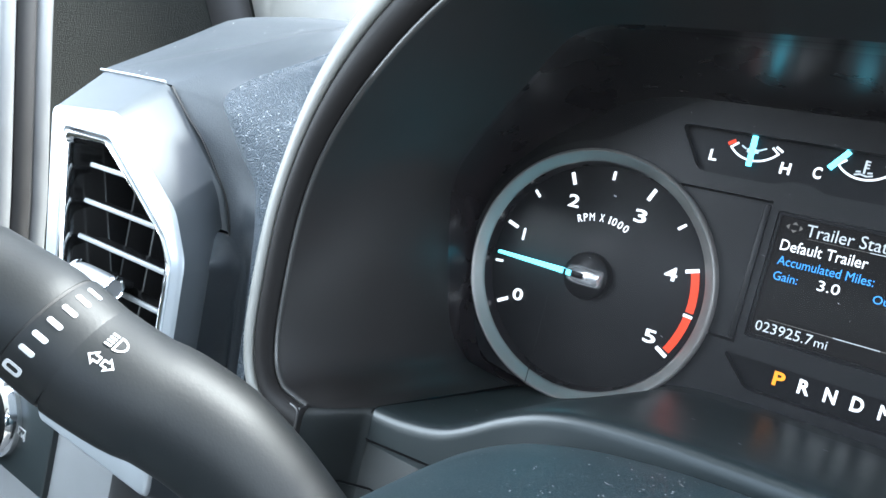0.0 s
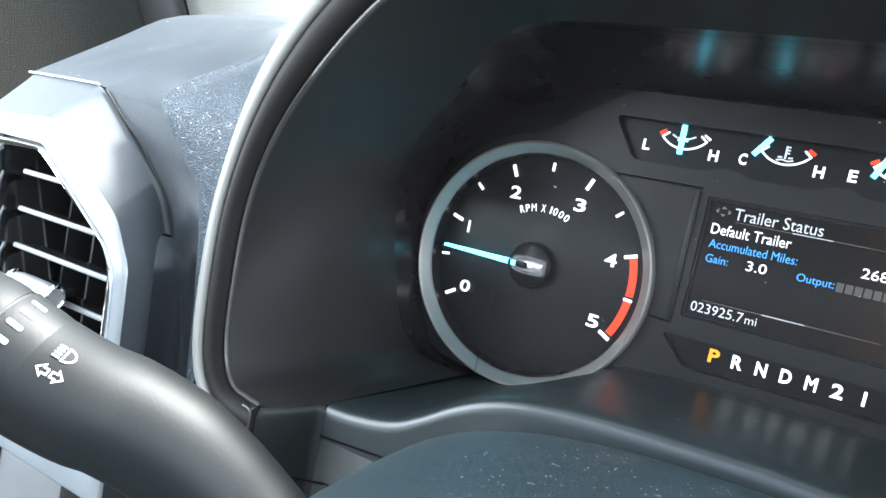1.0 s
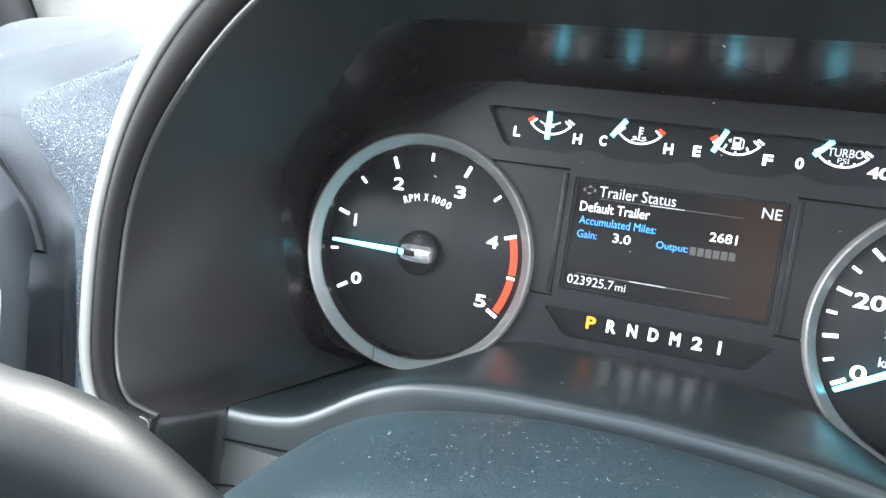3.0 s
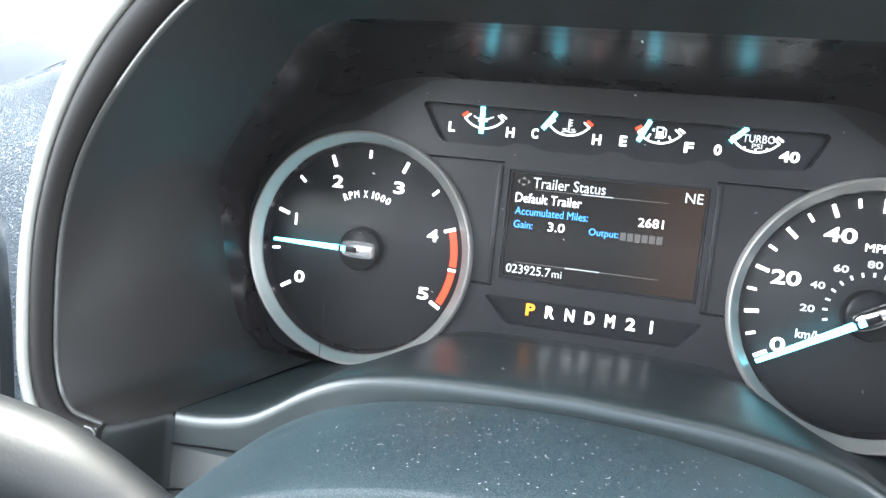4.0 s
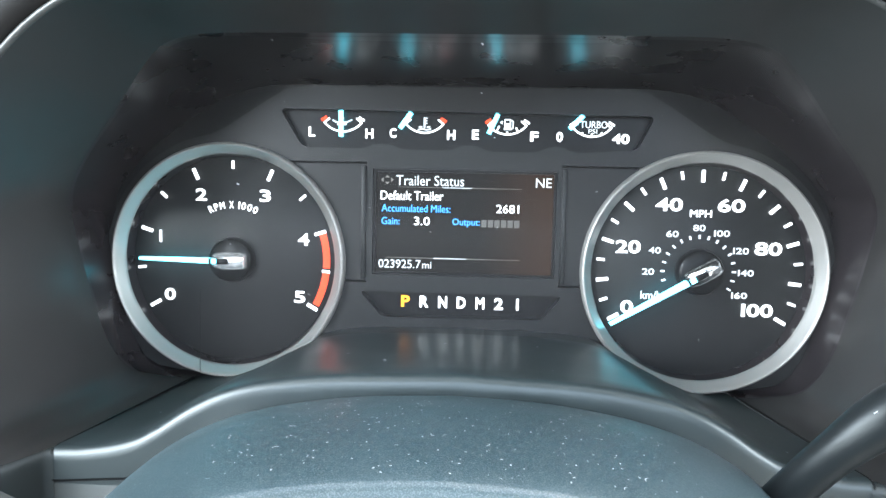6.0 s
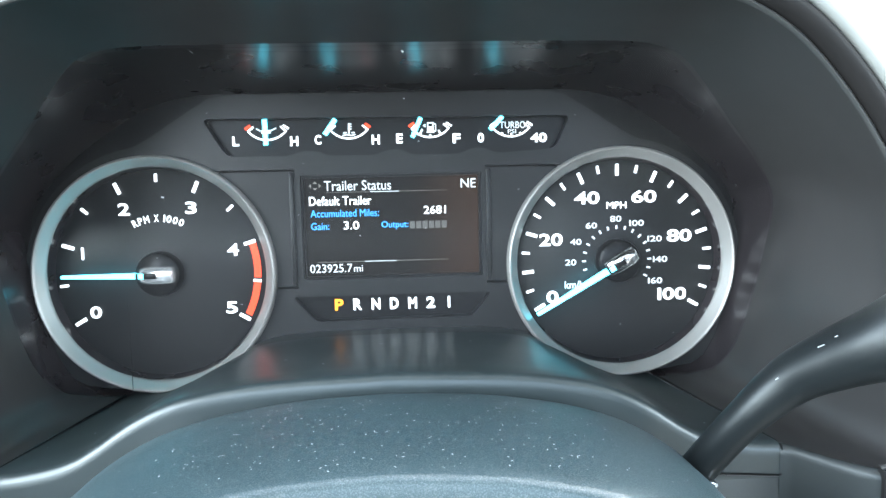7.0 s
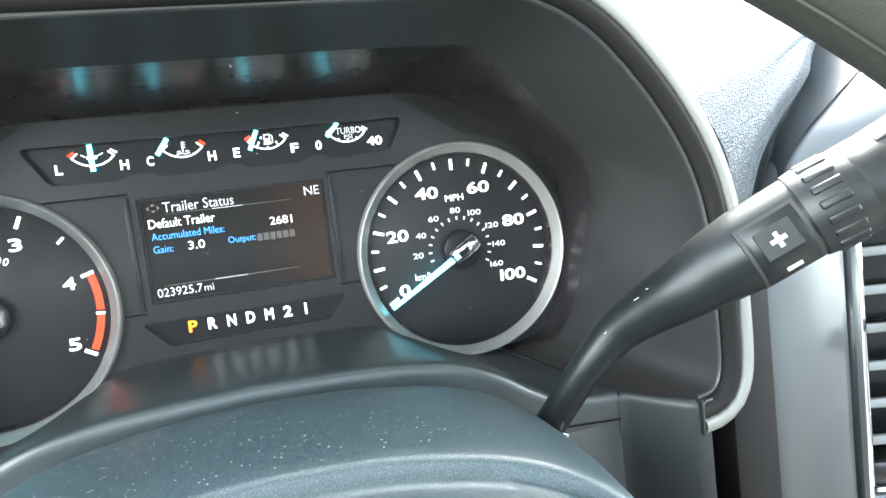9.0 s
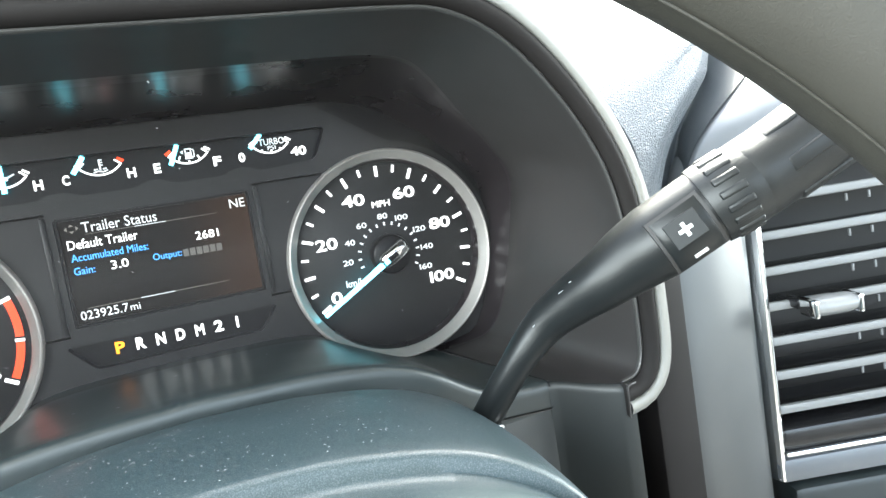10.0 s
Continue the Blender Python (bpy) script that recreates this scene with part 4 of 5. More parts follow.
mark(RING2, .70, 11.5, .0131, ring_zero, ring2, "zero_mark", size=.82)


def outline(bm, pts, w):
    """A closed line of width w round a polygon, mitred at its corners."""
    rows = []
    for i, p in enumerate(pts):
        a, b, c = Vector(pts[i - 1]), Vector(p), Vector(pts[(i + 1) % len(pts)])
        u, v = (b - a).normalized(), (c - b).normalized()
        n = (Vector((-u.y, u.x)) + Vector((-v.y, v.x)))
        n = n.normalized() * min(2.0, 1 / max(.3, n.length / 2)) * w / 2
        rows.append((bm.verts.new((b.x + n.x, b.y + n.y, 0)), bm.verts.new((b.x - n.x, b.y - n.y, 0))))
    for i in range(len(rows)):
        (a, b), (c, d) = rows[i], rows[(i + 1) % len(rows)]
        bm.faces.new((a, b, d, c))


def arrow_left(bm, s=-1):
    outline(bm, [(s * .0005, .0007), (s * .0018, .0007), (s * .0018, .0015), (s * .0035, 0), (s * .0018, -.0015), (s * .0018, -.0007), (s * .0005, -.0007)], .0005)


def arrow_right(bm):
    arrow_left(bm, 1)


def lamp_icon(bm):
    outline(bm, [(-.0026 * math.cos(t) - .0003, .0019 * math.sin(t)) for t in np.linspace(-math.pi / 2, math.pi / 2, 12)], .0005)


def beam(k):
    def build(bm):
        box(bm, .0005, .0024, -.0018 + k * .00105, -.0012 + k * .00105, -.0001, .0001)
    return build


for shape in (arrow_left, arrow_right):
    mark(ARM2, .935, -34, .0132, shape, arm2, "arrow_mark", None, "white outlined arrow", .8)
mark(ARM2, .937, -54, .0132, lamp_icon, arm2, "lamp_mark", None, "white headlamp symbol", .8)
for k in range(4):
    mark(ARM2, .937, -54, .0132, beam(k), arm2, "beam_mark", size=.8)


def end_icon(bm):
    outline(bm, [(-.0016, -.0016), (-.0016, .0010), (.0016, .0010), (.0016, -.0016), (.0008, -.0016), (.0008, .0002), (-.0008, .0002), (-.0008, -.0016)], .0005)


mark(KNOB, .66, -12, .0150, end_icon, knob, "knob_mark", None, "small white printed symbol")

# ---- steering wheel ----
wheel = thing("steering_wheel", (-.0088, -.3417, -.0745), "dark leather-wrapped steering wheel with stitched seam", "steering wheel")
TILT = Matrix.Translation((-.0088, -.3417, -.0745)) @ Matrix.Rotation(radians(-24.4), 4, "X")
bm = bmesh.new()
loop = []
for i in range(120):
    a = 2 * math.pi * i / 120
    c, o = Vector((math.sin(a), 0, math.cos(a))), Vector((0, 1, 0))
    loop.append([TILT @ (c * (.1911 + .0171 * math.cos(2 * math.pi * k / 20)) + o * .0188 * math.sin(2 * math.pi * k / 20)) for k in range(20)])
rows = loft(bm, loop, closed=True)
for i in range(20):
    bm.faces.new((rows[-1][i], rows[-1][(i + 1) % 20], rows[0][(i + 1) % 20], rows[0][i]))
rim = part("rim", bm, WHEELSKIN, wheel, "leather-wrapped rim", 60)
bm = bmesh.new()
loop = []
for i in range(240):
    a = 2 * math.pi * i / 240
    c = Vector((math.sin(a), 0, math.cos(a)))
    loop.append([TILT @ (c * (.1738 + .0004 * math.cos(2 * math.pi * k / 6)) + Vector((0, .004 + .0004 * math.sin(2 * math.pi * k / 6), 0))) for k in range(6)])
loft(bm, loop, closed=True)
part("stitching", bm, WHEELSKIN, rim, "raised stitched seam", 60)
for s in (-1, 1):
    bm = bmesh.new()
    tube(bm, [TILT @ Vector((s * .05, .012, -.02)), TILT @ Vector((s * .12, .006, -.035)), TILT @ Vector((s * .182, 0, -.045))], [.016, .014, .012], 20)
    part("spoke", bm, STALK, wheel, "", 60)
bm = bmesh.new()
tube(bm, [TILT @ Vector(p) for p in ((0, -.022, -.03), (0, -.018, -.03), (0, .02, -.03), (0, .05, -.03))], [.045, .062, .066, .055], 40)
part("hub", bm, STALK, wheel, "", 40)


# ---- dashboard ----
dash_body = thing("dashboard", (0, .1, -.2), "two-tone grey dashboard with satin shoulder and grained pads", "dashboard")
SHOULDER = [(-.1120, .0230), (-.104, .0285), (-.090, .0380), (-.060, .0580), (-.033, .0760), (.0, .0880), (.044, .1005), (.12, .117), (.30, .145), (.60, .165)]
SY, SZ = [a for a, _ in SHOULDER], [b for _, b in SHOULDER]
# joint lines where the shoulder meets the vent surrounds, from the top corner down
SEAM_L = [(-.3150, -.112, .0225), (-.2990, -.112, .0100), (-.2847, -.112, .0006), (-.2701, -.112, -.0131), (-.2613, -.112, -.0221), (-.2549, -.112, -.034), (-.2522, -.112, -.0464), (-.2482, -.112, -.0713), (-.2450, -.112, -.0938), (-.2350, -.112, -.170)]
SEAM_R = [(.3720, -.070, .0790), (.3407, -.085, .0604), (.3149, -.095, .0469), (.2824, -.102, .0270), (.2691, -.104, .0164), (.2609, -.105, .0069), (.2560, -.106, -.004), (.2540, -.103, -.030), (.2520, -.105, -.090), (.2500, -.105, -.170)]
# the passenger's side of the dash top runs flat behind its pad
bm = bmesh.new()
line = smooth_line([(0, y, z) for y, z in SHOULDER], 60)
rings = []
for i in range(31):
    x = .290 + 1.01 * i / 30
    start = -.085 + .05 * max(0, min(1, (.36 - x) / .06))
    ring = [Vector((x, max(p.y, start), float(np.interp(max(p.y, start), SY, SZ)) + .010)) for p in line]
    rings.append([ring[0] + Vector((0, .004, -.012)), ring[0] + Vector((0, .0006, -.0022))] + ring)
loft(bm, rings)
part("shoulder", bm, DASHTOP, dash_body, "satin blue-grey shoulder", 60)
for s in (-1, 1):
    # grained pad beside the hood: a swept bead, wide at the top and narrow below
    if s < 0:
        PAD = [(.1650, -.100, .0780), (.2020, -.100, .0610), (.2240, -.101, .0505), (.2410, -.102, .0435), (.2540, -.103, .0392), (.2660, -.104, .0345), (.2780, -.105, .0260), (.2820, -.105, .0200), (.2770, -.105, .0130), (.2610, -.105, -.0050), (.2480, -.106, -.0150), (.2370, -.112, -.0300), (.2290, -.118, -.0430), (.2215, -.122, -.0640), (.2190, -.122, -.0860), (.2180, -.122, -.1000), (.2165, -.122, -.17)]
        RIDGE = [(.1650, -.105, .0762), (.2020, -.105, .0592), (.2240, -.106, .0487), (.2405, -.107, .0418), (.2515, -.108, .0368), (.2610, -.110, .0315), (.2690, -.114, .0245), (.2685, -.116, .0190), (.2625, -.117, .0140), (.2505, -.1185, .0055), (.2415, -.120, -.0005), (.2320, -.123, -.0070), (.2235, -.1255, -.0200), (.2180, -.1255, -.0480), (.2150, -.1255, -.0860), (.2140, -.1255, -.1000), (.2125, -.1255, -.17)]
    else:
        PAD = [(.2300, .02, .1350), (.3000, .0, .1220), (.3668, -.045, .0940), (.3364, -.058, .0787), (.3174, -.068, .0643), (.3092, -.074, .0539), (.2888, -.082, .0385), (.2650, -.090, .0214), (.2468, -.097, .0050), (.2411, -.100, -.0033), (.2360, -.103, -.025), (.2300, -.105, -.060)]
        RIDGE = [(.2200, -.01, .1330), (.2800, -.04, .1180), (.3321, -.070, .0927), (.3019, -.085, .0746), (.2840, -.096, .0585), (.2760, -.100, .0490), (.2600, -.102, .0330), (.2510, -.104, .0235), (.2440, -.106, .0135), (.2375, -.109, .0040), (.2320, -.113, -.0060), (.2200, -.121, -.030), (.2150, -.124, -.060)]
    INNER = [(.146, 0, .0815), (.168, 0, .065), (.182, 0, .053), (.193, 0, .044), (.202, 0, .031), (.2085, 0, .018), (.2110, 0, .004), (.2115, 0, -.010), (.2115, 0, -.025), (.2110, 0, -.040), (.2110, 0, -.060)] + ([(.2095, 0, -.090), (.2090, 0, -.17)] if s < 0 else [])
    po, pi_ = smooth_line(PAD, 70), smooth_line(INNER, 70)
    pr = smooth_line(RIDGE, 70)
    root = [Vector((a.x, -.1285, a.z)) for a in pi_]
    rings = [root] + [[a.lerp(b, f) + Vector((0, 0, (.003 if s > 0 else .001) * math.sin(math.pi * f))) for a, b in zip(root, pr)] for f in (.3, .6, .85, .95)]
    rings += [[a.lerp(b, f) + Vector((.0016, -.0012, .0006)) * math.sin(math.pi * f) for a, b in zip(pr, po)] for f in (.03, .10, .25, .4, .7, .93)] + [po]
    rings = [[Vector((s * v.x, v.y, v.z)) for v in ring] for ring in rings]
    edge_ring = rings[-1]
    for d, lift in ((.010, -.004), (.06, .0), (.18, .05)):
        rings.append([Vector((v.x - s * .002, v.y + d, v.z + lift)) for v in edge_ring])
    bm = bmesh.new()
    loft(bm, rings)
    part("grained_pad", bm, LEATHER, dash_body, "blue-grey grained vinyl pad", 70)
    if s > 0:
        # hollow fillet from the pad down to the joint with the vent surround
        seam, rim_line = smooth_line(SEAM_R, 60), smooth_line([(a, b + .0015, c) for a, b, c in PAD[2:]], 60)
        bm = bmesh.new()
        loft(bm, [[a.lerp(b, f) + Vector((0, .006 * math.sin(math.pi * f) * min(1, k / 30), 0)) for k, (a, b) in enumerate(zip(seam, rim_line))]
                  for f in (0, .15, .3, .45, .6, .75, .9, 1)])
        part("fillet", bm, DASHTOP, dash_body, "satin blue-grey fillet", 60)
    else:
        # driver's shoulder: one hollow sweep from the outer edge and the vent's joint up to the pad
        outer = smooth_line([(-.381, .30, .145), (-.381, .12, .117), (-.381, .044, .1005), (-.381, 0, .088), (-.381, -.033, .076), (-.381, -.06, .058), (-.381, -.09, .038), (-.381, -.1115, .0240)], 30)
        outer += smooth_line([(-.381, -.1115, .0240), (-.350, -.1115, .0242), (-.3170, -.1115, .0236)], 14)[1:]
        outer += smooth_line(SEAM_L, 50)
        crest = smooth_line([(-.290, .30, .146), (-.295, .05, .1035), (-.298, .0, .0890), (-.288, -.030, .0810), (-.286, -.050, .0710), (-.293, -.067, .0600), (-.299, -.080, .0510), (-.304, -.091, .0430), (-.308, -.102, .0330), (-.3170, -.1115, .0236)], 43)
        inner = smooth_line([(-.1500, -.02, .1000), (-.1800, -.075, .0770), (-.2050, -.092, .0640), (-.2300, -.0985, .0520), (-.2540, -.0990, .0408), (-.2735, -.1000, .0318), (-.2800, -.1020, .0262), (-.2824, -.1035, .0200)], 43)
        inner += smooth_line([(-a - .0004, b + .0015, c) for a, b, c in PAD[7:]], 50)
        sweep = []
        for f in (0, .03, .1, .25, .45, .62, .72, .80, .88, .96, 1.04, 1.12, 1.2, 1.3, 1.45, 1.6, 1.75, 1.88, 1.96, 2):
            ring = []
            for k, (a, b) in enumerate(zip(outer, inner)):
                c = crest[k] if k < 43 else a.lerp(b, .4 * min(1, (k - 42) / 12))
                down = min(1, max(0, (k - 40) / 40)) ** 2
                if f <= .72:
                    p = a.lerp(c, f)
                elif f >= 1.2:
                    p = c.lerp(b, f - 1)
                else:
                    u = (f - .72) / .48
                    p = a.lerp(c, .72).lerp(c, u).lerp(c.lerp(c.lerp(b, .2), u), u)
                ring.append(p + Vector((0, .012 * math.sin(math.pi * f / 2) * down, 0)))
            sweep.append(ring)
        skirt = [[p + Vector((-dx, .001 + dx, dz)) for p in outer[:42]] + [p + Vector((0, .004 + dx, 0)) for p in outer[42:]] for dx, dz in ((.0016, -.05), (.0014, -.004), (.0006, -.0008))]
        bm = bmesh.new()
        loft(bm, skirt + sweep)
        part("shoulder", bm, DASHTOP, dash_body, "satin blue-grey hollow shoulder", 60)

bm = bmesh.new()
for k in range(90):
    i, n = rng.randint(1, 5), rng.randint(12, 36)
    p = sweep[i][n].lerp(sweep[i + 1][n + 1], rng.random())
    out = (sweep[i][n + 1] - sweep[i][n]).cross(sweep[i + 1][n] - sweep[i][n]).normalized()
    out *= 1 if out.z > 0 else -1
    t = out.cross(Vector((rng.uniform(-1, 1), rng.uniform(-1, 1), .3))).normalized()
    fleck(bm, p + out * .0003, t, out, rng.uniform(.0003, .0013), rng.choice((0, 0, .3)))
tagged(part("dust", bm, DUST, dash_body, "scattered pale dust flecks"), kind="stuff")
bm = bmesh.new()
loft(bm, [[Vector((x, y, z)) for x in (-.385, -.20, 0, .30, .70, 1.30)] for y, z in ((.10, .086), (.30, .125), (.62, .150))])
part("dash_top", bm, LEATHER, dash_body, "grained vinyl dash top", 60)

# ---- driver's air vent ----
def vent_frame(th, rings, closed_mat, name, label):
    bm = bmesh.new()
    loft(bm, [[Vector((x, y, z)) for x, z in rounded(poly, r, 6)] for poly, y, r in rings], closed=True)
    return part(name, bm, closed_mat, th, label, 50)


vent = thing("air_vent", (-.29, -.10, -.18), "satin silver framed air vent with dark slats and a chrome tab", "air vent", "dashboard air vents")
OPEN = [(-.3325, -.0115), (-.3010, -.0100), (-.2524, -.0385), (-.2447, -.0490), (-.2395, -.1280), (-.3070, -.1285)]
INLAY = [(-.3360, -.0068), (-.2985, -.0065), (-.2475, -.0392), (-.2398, -.0495), (-.2348, -.1335), (-.3110, -.1335)]
FACE = [(-.3520, .0010), (-.2992, .0048), (-.2478, -.0285), (-.2362, -.0470), (-.2300, -.1470), (-.3185, -.1465)]
FLANK = [(-.3800, .0237), (-.3185, .0240), (-.2640, -.0190), (-.2500, -.0470), (-.2310, -.1680), (-.3480, -.1680)]


def drawn_in(poly, d):
    """A polygon drawn in towards its middle by about d."""
    c = sum((Vector(p) for p in poly), Vector((0, 0))) / len(poly)
    return [tuple(Vector(p) + (c - Vector(p)).normalized() * d) for p in poly]


# the flank's shade against the face ring is put into its darker silver
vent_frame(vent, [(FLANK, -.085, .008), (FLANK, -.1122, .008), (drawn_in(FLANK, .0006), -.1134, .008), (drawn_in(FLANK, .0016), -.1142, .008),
                  (drawn_in(FACE, -.0006), -.1476, .005)], SHADEDSILVER, "flank", "satin silver surround, toned darker for its shade")
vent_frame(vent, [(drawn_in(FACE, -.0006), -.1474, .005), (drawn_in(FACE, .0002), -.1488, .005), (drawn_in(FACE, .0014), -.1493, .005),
                  (drawn_in(INLAY, -.0006), -.1506, .004), (INLAY, -.1500, .004), (INLAY, -.1450, .004)], FACESILVER, "face_ring", "silver face ring, toned brighter for the light on it")
vent_frame(vent, [(drawn_in(INLAY, .0016), -.1450, .004), (drawn_in(INLAY, .0016), -.1498, .004), (drawn_in(INLAY, .0022), -.1506, .004),
                  (drawn_in(OPEN, -.0008), -.1504, .004), (OPEN, -.1494, .004), (OPEN, -.1440, .004), (OPEN, -.10, .004)], CHROME, "inner_bezel", "bright inner bezel")
part("bezel_gap", plate(rounded(drawn_in(INLAY, -.0004), .004, 6), [rounded(drawn_in(INLAY, .0020), .004, 6)], -.1462, -.1454), SEAL, vent)
part("duct", plate(rounded(OPEN, .004, 6), [], -.105, -.10), SEAL, vent, "black duct")
zs = [-.0215, -.0385, -.0555, -.0725, -.0895, -.1065, -.1205]
for z in zs:
    # each slat ends at the sloping side of the opening
    right = -.2440 if z < -.05 else -.297 + (-.009 - z) * (.050 / .034)
    # black blade and silver front bar: shade and edge light put into colour
    for name, y0, y1, half, m in (("slat", -.1435, -.131, .0009, VENTBLACK), ("slat_lit_edge", -.1455, -.1436, .0012, SLAT)):
        bm = bmesh.new()
        box(bm, -.318 if z > -.06 else -.309, right, y0, y1, -half, half, .0007, 2)
        bmesh.ops.rotate(bm, cent=(0, -.1445, 0), matrix=Matrix.Rotation(radians(-6), 3, "X"), verts=bm.verts)
        bmesh.ops.translate(bm, vec=(0, 0, z), verts=bm.verts)
        part(name, bm, m, vent)
for x in (-.315, -.295, -.275, -.258):
    top = -.012 if x < -.3 else -.012 - (x + .3) * .75
    part("vane", boxed(x - .0007, x + .0007, -.122, -.106, -.127, top), SEAL, vent)
bm = bmesh.new()
tube(bm, [(-.3000 + .0290 * i / 8, -.1530, -.0682) for i in range(9)], [.0044, .0049, .0051, .0052, .0052, .0052, .0051, .0049, .0044], 28, .85)
tab = part("tab", bm, PANELGREY, vent, "rounded satin grey tab", 50)
for x in (-.3000, -.2710):
    bm = bmesh.new()
    turned_ring = [(x + .0010 * math.cos(a), .0047 + .0010 * math.sin(a)) for a in np.linspace(0, 2 * math.pi, 9)[:-1]]
    loft(bm, [[Vector((px, -.1530 + r * .85 * math.cos(b), -.0682 + r * math.sin(b))) for px, r in turned_ring] for b in np.linspace(0, 2 * math.pi, 33)], closed=True)
    part("tab_edge", bm, CHROME, tab, "chrome ring")
part("tab_arm", boxed(-.2950, -.2760, -.1500, -.1400, -.0704, -.0664, .0012), VENTBLACK, tab, "glossy black arm")
bm = bmesh.new()
tube(bm, [(-.3790, -.1128, .0243), (-.3500, -.1128, .0246), (-.3210, -.1128, .0245)], [.0007] * 3, 8)
part("top_bead", bm, FACESILVER, vent, "bright bead along the top joint")
bm = bmesh.new()
tube(bm, smooth_line([(x, y - .0006, z + .0004) for x, y, z in SEAM_L[:9]], 40), [.00045] * 40, 6)
part("side_joint", bm, SEAL, vent)

# ---- switch panel below the vent ----
switches = thing("headlamp_switch_panel", (-.40, -.10, -.25), "dark switch panel with a chrome-ringed headlamp knob", "switch panel")
part("panel", boxed(-.50, -.352, -.120, -.09, -.215, -.150, .003), TRIM, switches)
part("panel_border", boxed(-.56, -.300, -.1165, -.085, -.60, -.1495, .006), PANELGREY, switches, "satin grey border")
bm = bmesh.new()
turned(bm, [(.0240, -.117), (.0240, -.126), (.0225, -.1282), (.0205, -.1275), (.0200, -.123)], -.4075, -.186, 48)
part("knob_ring", bm, CHROME, switches, "chrome ring", 50)
bm = bmesh.new()
turned(bm, [(.0200, -.117), (.0198, -.130), (.0180, -.133), (.0001, -.133)], -.4075, -.186, 48)
part("knob", bm, STALK, switches, "black knob", 50)
bm = bmesh.new()
for k in range(3):
    bar_plan(bm, -.3845 + k * .0022, -.1865, -.3835 + k * .0022, -.1890, .0005, -.1206)
bar_plan(bm, -.3855, -.184, -.378, -.184, .0005, -.1206)
bar_plan(bm, -.378, -.184, -.378, -.190, .0005, -.1206)
part("fog_lamp_mark", bm, PRINT, switches)

# ---- centre stack, turned towards the driver ----
SWING = Matrix.Translation((.294, -.112, 0)) @ Matrix.Rotation(radians(-20), 4, "Z")


def swung(bm):
    bmesh.ops.transform(bm, matrix=SWING, verts=bm.verts)
    return bm


stack = thing("centre_stack", (.30, -.08, -.30), "satin grey centre stack surround with control row below the vent", "centre console")
part("side_panel", boxed(.2372, .2885, -.114, -.07, -.60, -.012, .008), STACKGREY, stack, "satin grey upright panel")
part("side_reveal", boxed(.2122, .2376, -.1160, -.07, -.60, -.030, .003), LIPDARK, stack, "dark reveal")
part("panel_edge", boxed(.2893, .2932, -.117, -.07, -.178, -.006, .0012), CHROME, stack, "bright vertical edge")
part("lower_surround", swung(boxed(-.004, .36, -.006, .03, -.1790, -.1650, .003)), SILVER, stack)
part("control_panel", swung(boxed(.002, .36, -.008, .03, -.60, -.1815, .005)), TRIM, stack)
bm = bmesh.new()
turned(bm, [(.014, -.006), (.014, -.020), (.0125, -.023), (.0001, -.023)], .078, -.200, 40)
part("control_knob", swung(bm), CHROME, stack)
lettering("2H", .097, -.190, .005, .008, -.0086, PRINT, stack, "lettering", frame_of=SWING)
part("top_frame", swung(boxed(.006, .36, -.003, .05, .004, .012, .003)), SILVER, stack)
# satin cap over the vent, from the shoulder joint to the front crease
joint_line = smooth_line([(x + .0008, y - .0012, z - .0008) for x, y, z in SEAM_R[:8]], 40)
crease = smooth_line([(.470, -.176, .0300), (.430, -.162, .0270), (.390, -.146, .0230), (.340, -.130, .0150), (.300, -.1160, .0040), (.2925, -.1155, -.0100), (.2905, -.1155, -.030)], 40)
bm = bmesh.new()
loft(bm, [[p + Vector((0, .02, -.004)) for p in joint_line], joint_line, [a.lerp(b, .04) + Vector((0, -.001, .0006)) for a, b in zip(joint_line, crease)],
          [a.lerp(b, .5) + Vector((0, -.003, .004)) for a, b in zip(joint_line, crease)], crease, [p + Vector((.004, .010, -.004)) for p in crease]])
part("cap", bm, SILVER, stack, "satin silver cap", 60)
cvent = thing("air_vent", (.36, -.09, -.17), "centre dashboard air vent with grey slats and a chrome tab", "air vent", "dashboard air vents")
part("duct", swung(boxed(.0005, .30, .055, .065, -.172, .004)), SEAL, cvent, "black duct")
part("gloss_sill", swung(boxed(.001, .30, -.003, .055, -.1630, -.1490, .003)), VENTBLACK, cvent, "glossy black sill")
part("sill_edge", swung(boxed(.001, .30, -.0062, -.0032, -.1638, -.1612, .0008)), CHROME, cvent, "thin chrome edge")
for k in range(8):
    z = -.0010 - k * .0197
    # same split here, the silver bar painting the light along each slat
    for name, y0, y1, half, m in (("slat", .0042, .036, .0016, VENTBLACK), ("slat_lit_edge", .0, .0040, .0024, SLAT)):
        bm = bmesh.new()
        box(bm, .0010, .30, y0, y1, -half, half, .0010, 2)
        bmesh.ops.rotate(bm, cent=(0, 0, 0), matrix=Matrix.Rotation(radians(-5), 3, "X"), verts=bm.verts)
        bmesh.ops.translate(bm, vec=(0, 0, z), verts=bm.verts)
        part(name, swung(bm), m, cvent)
# small silver blocks stand in for glints between the slats
for k in range(7):
    for j, x in enumerate((.055, .068, .098, .120)):
        part("vane_glint", swung(boxed(x - .0006, x + .0006, .0048, .0060, -.0092 - k * .0197, -.0052 - k * .0197, .0002)), SLAT, cvent)
bm = bmesh.new()
tube(bm, [(.0168 + .0232 * i / 8, -.0150, -.0790) for i in range(9)], [.0046, .0051, .0053, .0053, .0053, .0053, .0053, .0051, .0046], 28, 1.5)
tab = part("tab", swung(bm), PANELGREY, cvent, "rounded satin grey tab", 50)
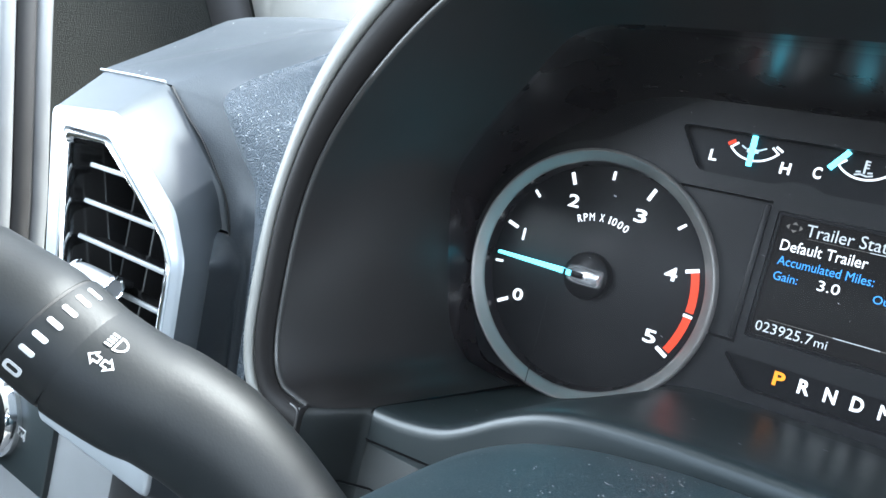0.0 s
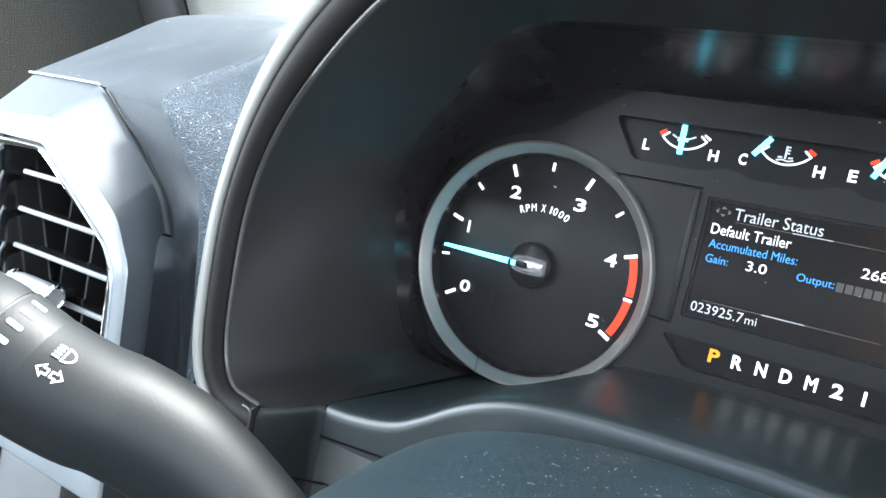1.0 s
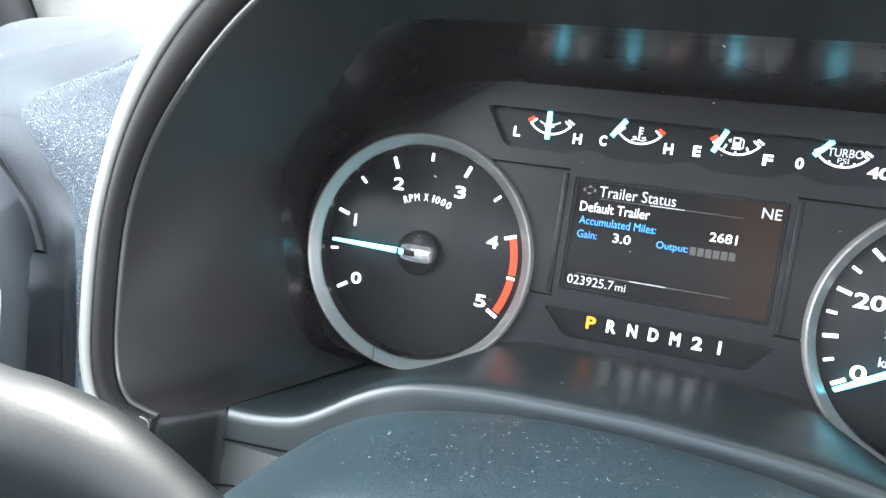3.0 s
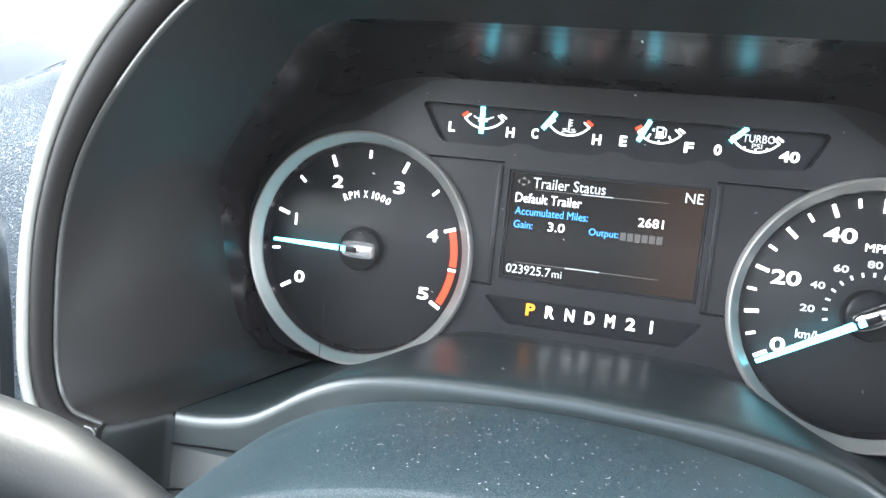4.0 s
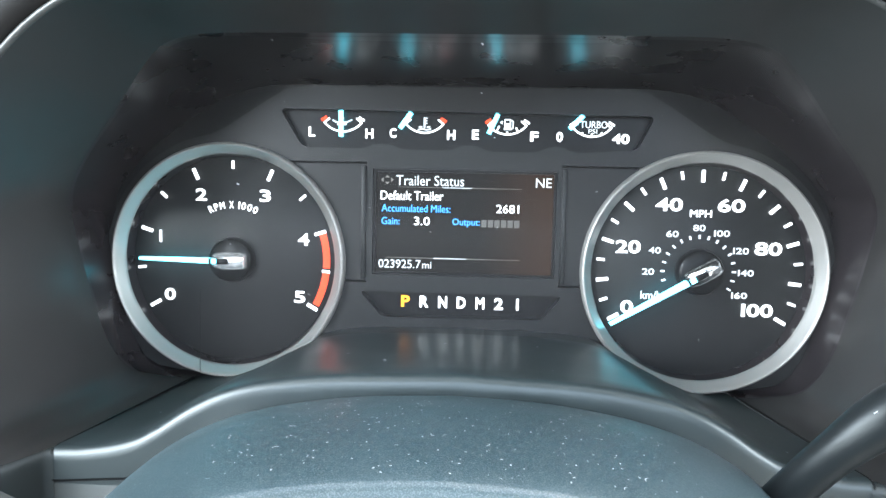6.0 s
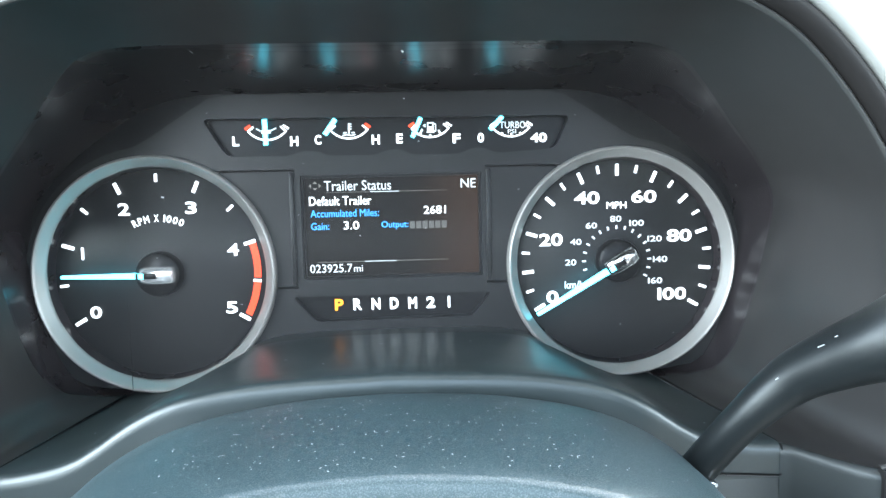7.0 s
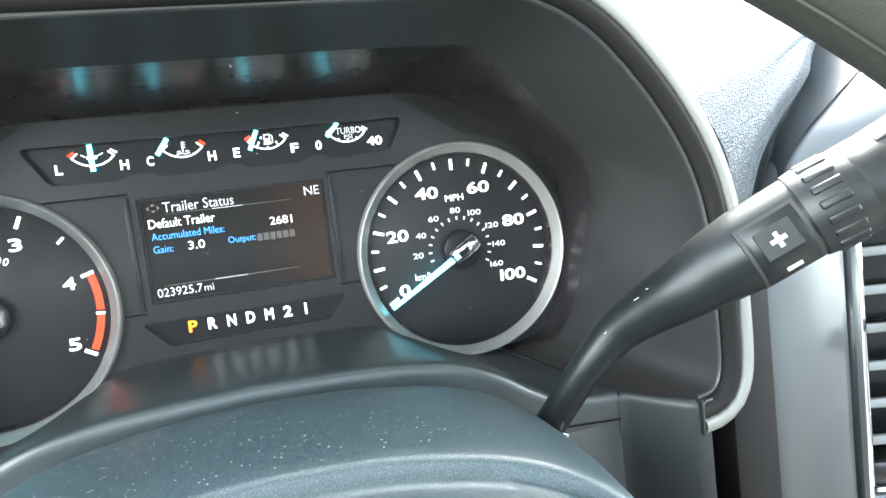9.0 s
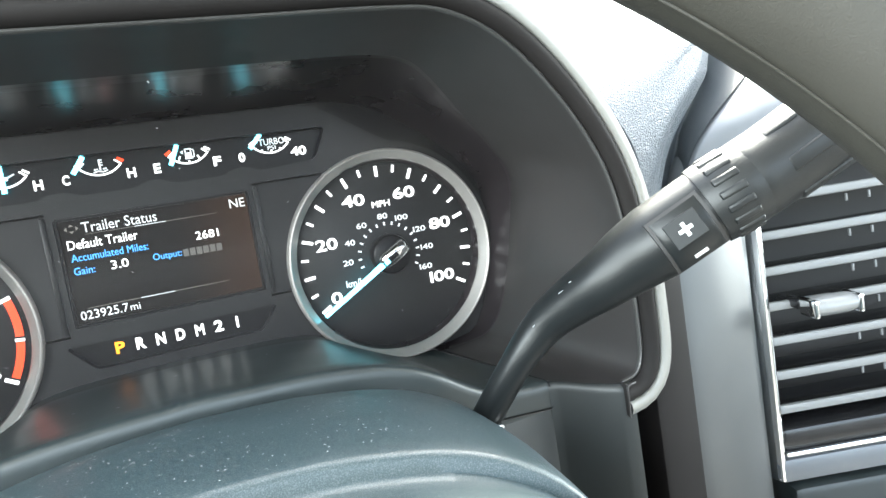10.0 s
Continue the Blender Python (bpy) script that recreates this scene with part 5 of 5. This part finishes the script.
for x in (.0165, .0402):
    bm = bmesh.new()
    box(bm, x - .0014, x + .0014, -.0236, -.0070, -.0840, -.0740, .0013, 3)
    part("tab_edge", swung(bm), CHROME, tab, "chrome tip")
    part("tab_arm", swung(boxed(x - .0020, x + .0020, -.0080, .0060, -.0815, -.0760, .0010)), VENTBLACK, tab, "glossy black arm")

# ---- cab ----
bm = bmesh.new()
box(bm, -.70, -.62, -1.6, -.075, -.80, -.135, .01)
structure("door_1", bm, DOORSKIN, "dark grey driver's door trim below the window", "door")
bm = bmesh.new()
vs = [(-.045, -.16), (.125, -.16), (.30, .05), (.155, .19), (-.02, .60), (-.045, .60)]
for x in (-.66, -.605):
    bm.faces.new([bm.verts.new((x, y, z)) for y, z in vs])
bm.verts.ensure_lookup_table()
for i in range(6):
    bm.faces.new((bm.verts[i], bm.verts[(i + 1) % 6], bm.verts[6 + (i + 1) % 6], bm.verts[6 + i]))
structure("door_sail_trim", bm, DOORSKIN, "dark grey textured mirror sail trim on the door", "door trim")
for name, y_top, y_low, r, m, label in (("window_frame", -.0365, -.0185, .0075, PANELGREY, "pale grey window frame upright"), ("window_seal", -.0500, -.0330, .0085, SEAL, "black rubber window seal"),
                                        ("window_channel", -.0640, -.0470, .0070, PANELGREY, "grey window guide channel")):
    bm = bmesh.new()
    tube(bm, [(-.603, y_low + .010, -.20), (-.603, y_low, -.09), (-.603, y_top, .045), (-.603, y_top - .07, .60)], [r] * 4, 14)
    structure(name, bm, m, label, "trim")
bm = bmesh.new()
tube(bm, [(-.62, .190, .0), (-.62, .150, .100), (-.62, .122, .145), (-.62, .03, .29), (-.62, -.15, .58)], [.030] * 5, 14)
structure("pillar_seal", bm, SEAL, "black rubber door seal along the pillar", "trim")
bm = bmesh.new()
tube(bm, smooth_line([(-.62, .36, .00), (-.62, .285, .12), (-.62, .20, .26), (-.60, .02, .48), (-.58, -.12, .62)], 24), [.125] * 24, 24, .8)
structure("pillar_trim", bm, FABRIC, "pale cloth windscreen pillar trim", "pillar")
bm = bmesh.new()
box(bm, -.70, 1.36, -1.6, -.28, .56, .62, .01)
structure("ceiling", bm, LINER, "pale roof lining", "ceiling")
# out of view: floor, rear wall and far door, greyed lighter as bounce surfaces
bm = bmesh.new()
box(bm, -.70, 1.36, -1.62, .75, -.86, -.80)
structure("floor", bm, CARPET, "unseen carpet floor, paled to bounce light", "floor")
bm = bmesh.new()
box(bm, -.70, 1.36, -1.66, -1.6, -.80, -.05)
structure("wall_rear", bm, REARWALL, "unseen grey rear cab wall, paled to bounce light", "wall")
bm = bmesh.new()
box(bm, 1.30, 1.38, -1.6, .75, -.80, -.10)
structure("door_2", bm, REARWALL, "unseen grey passenger door trim, paled to bounce light", "door")
bm = bmesh.new()
box(bm, -.70, 1.36, .62, .70, -.80, .20)
structure("wall_front", bm, SEAL, "black bulkhead behind the dashboard", "wall")
bm = bmesh.new()
g = bmesh.ops.create_grid(bm, x_segments=8, y_segments=8, size=400)
bmesh.ops.translate(bm, vec=(0, 0, -1.7), verts=bm.verts)
structure("ground", bm, GROUND, "pale paved lot outside the truck", "ground")
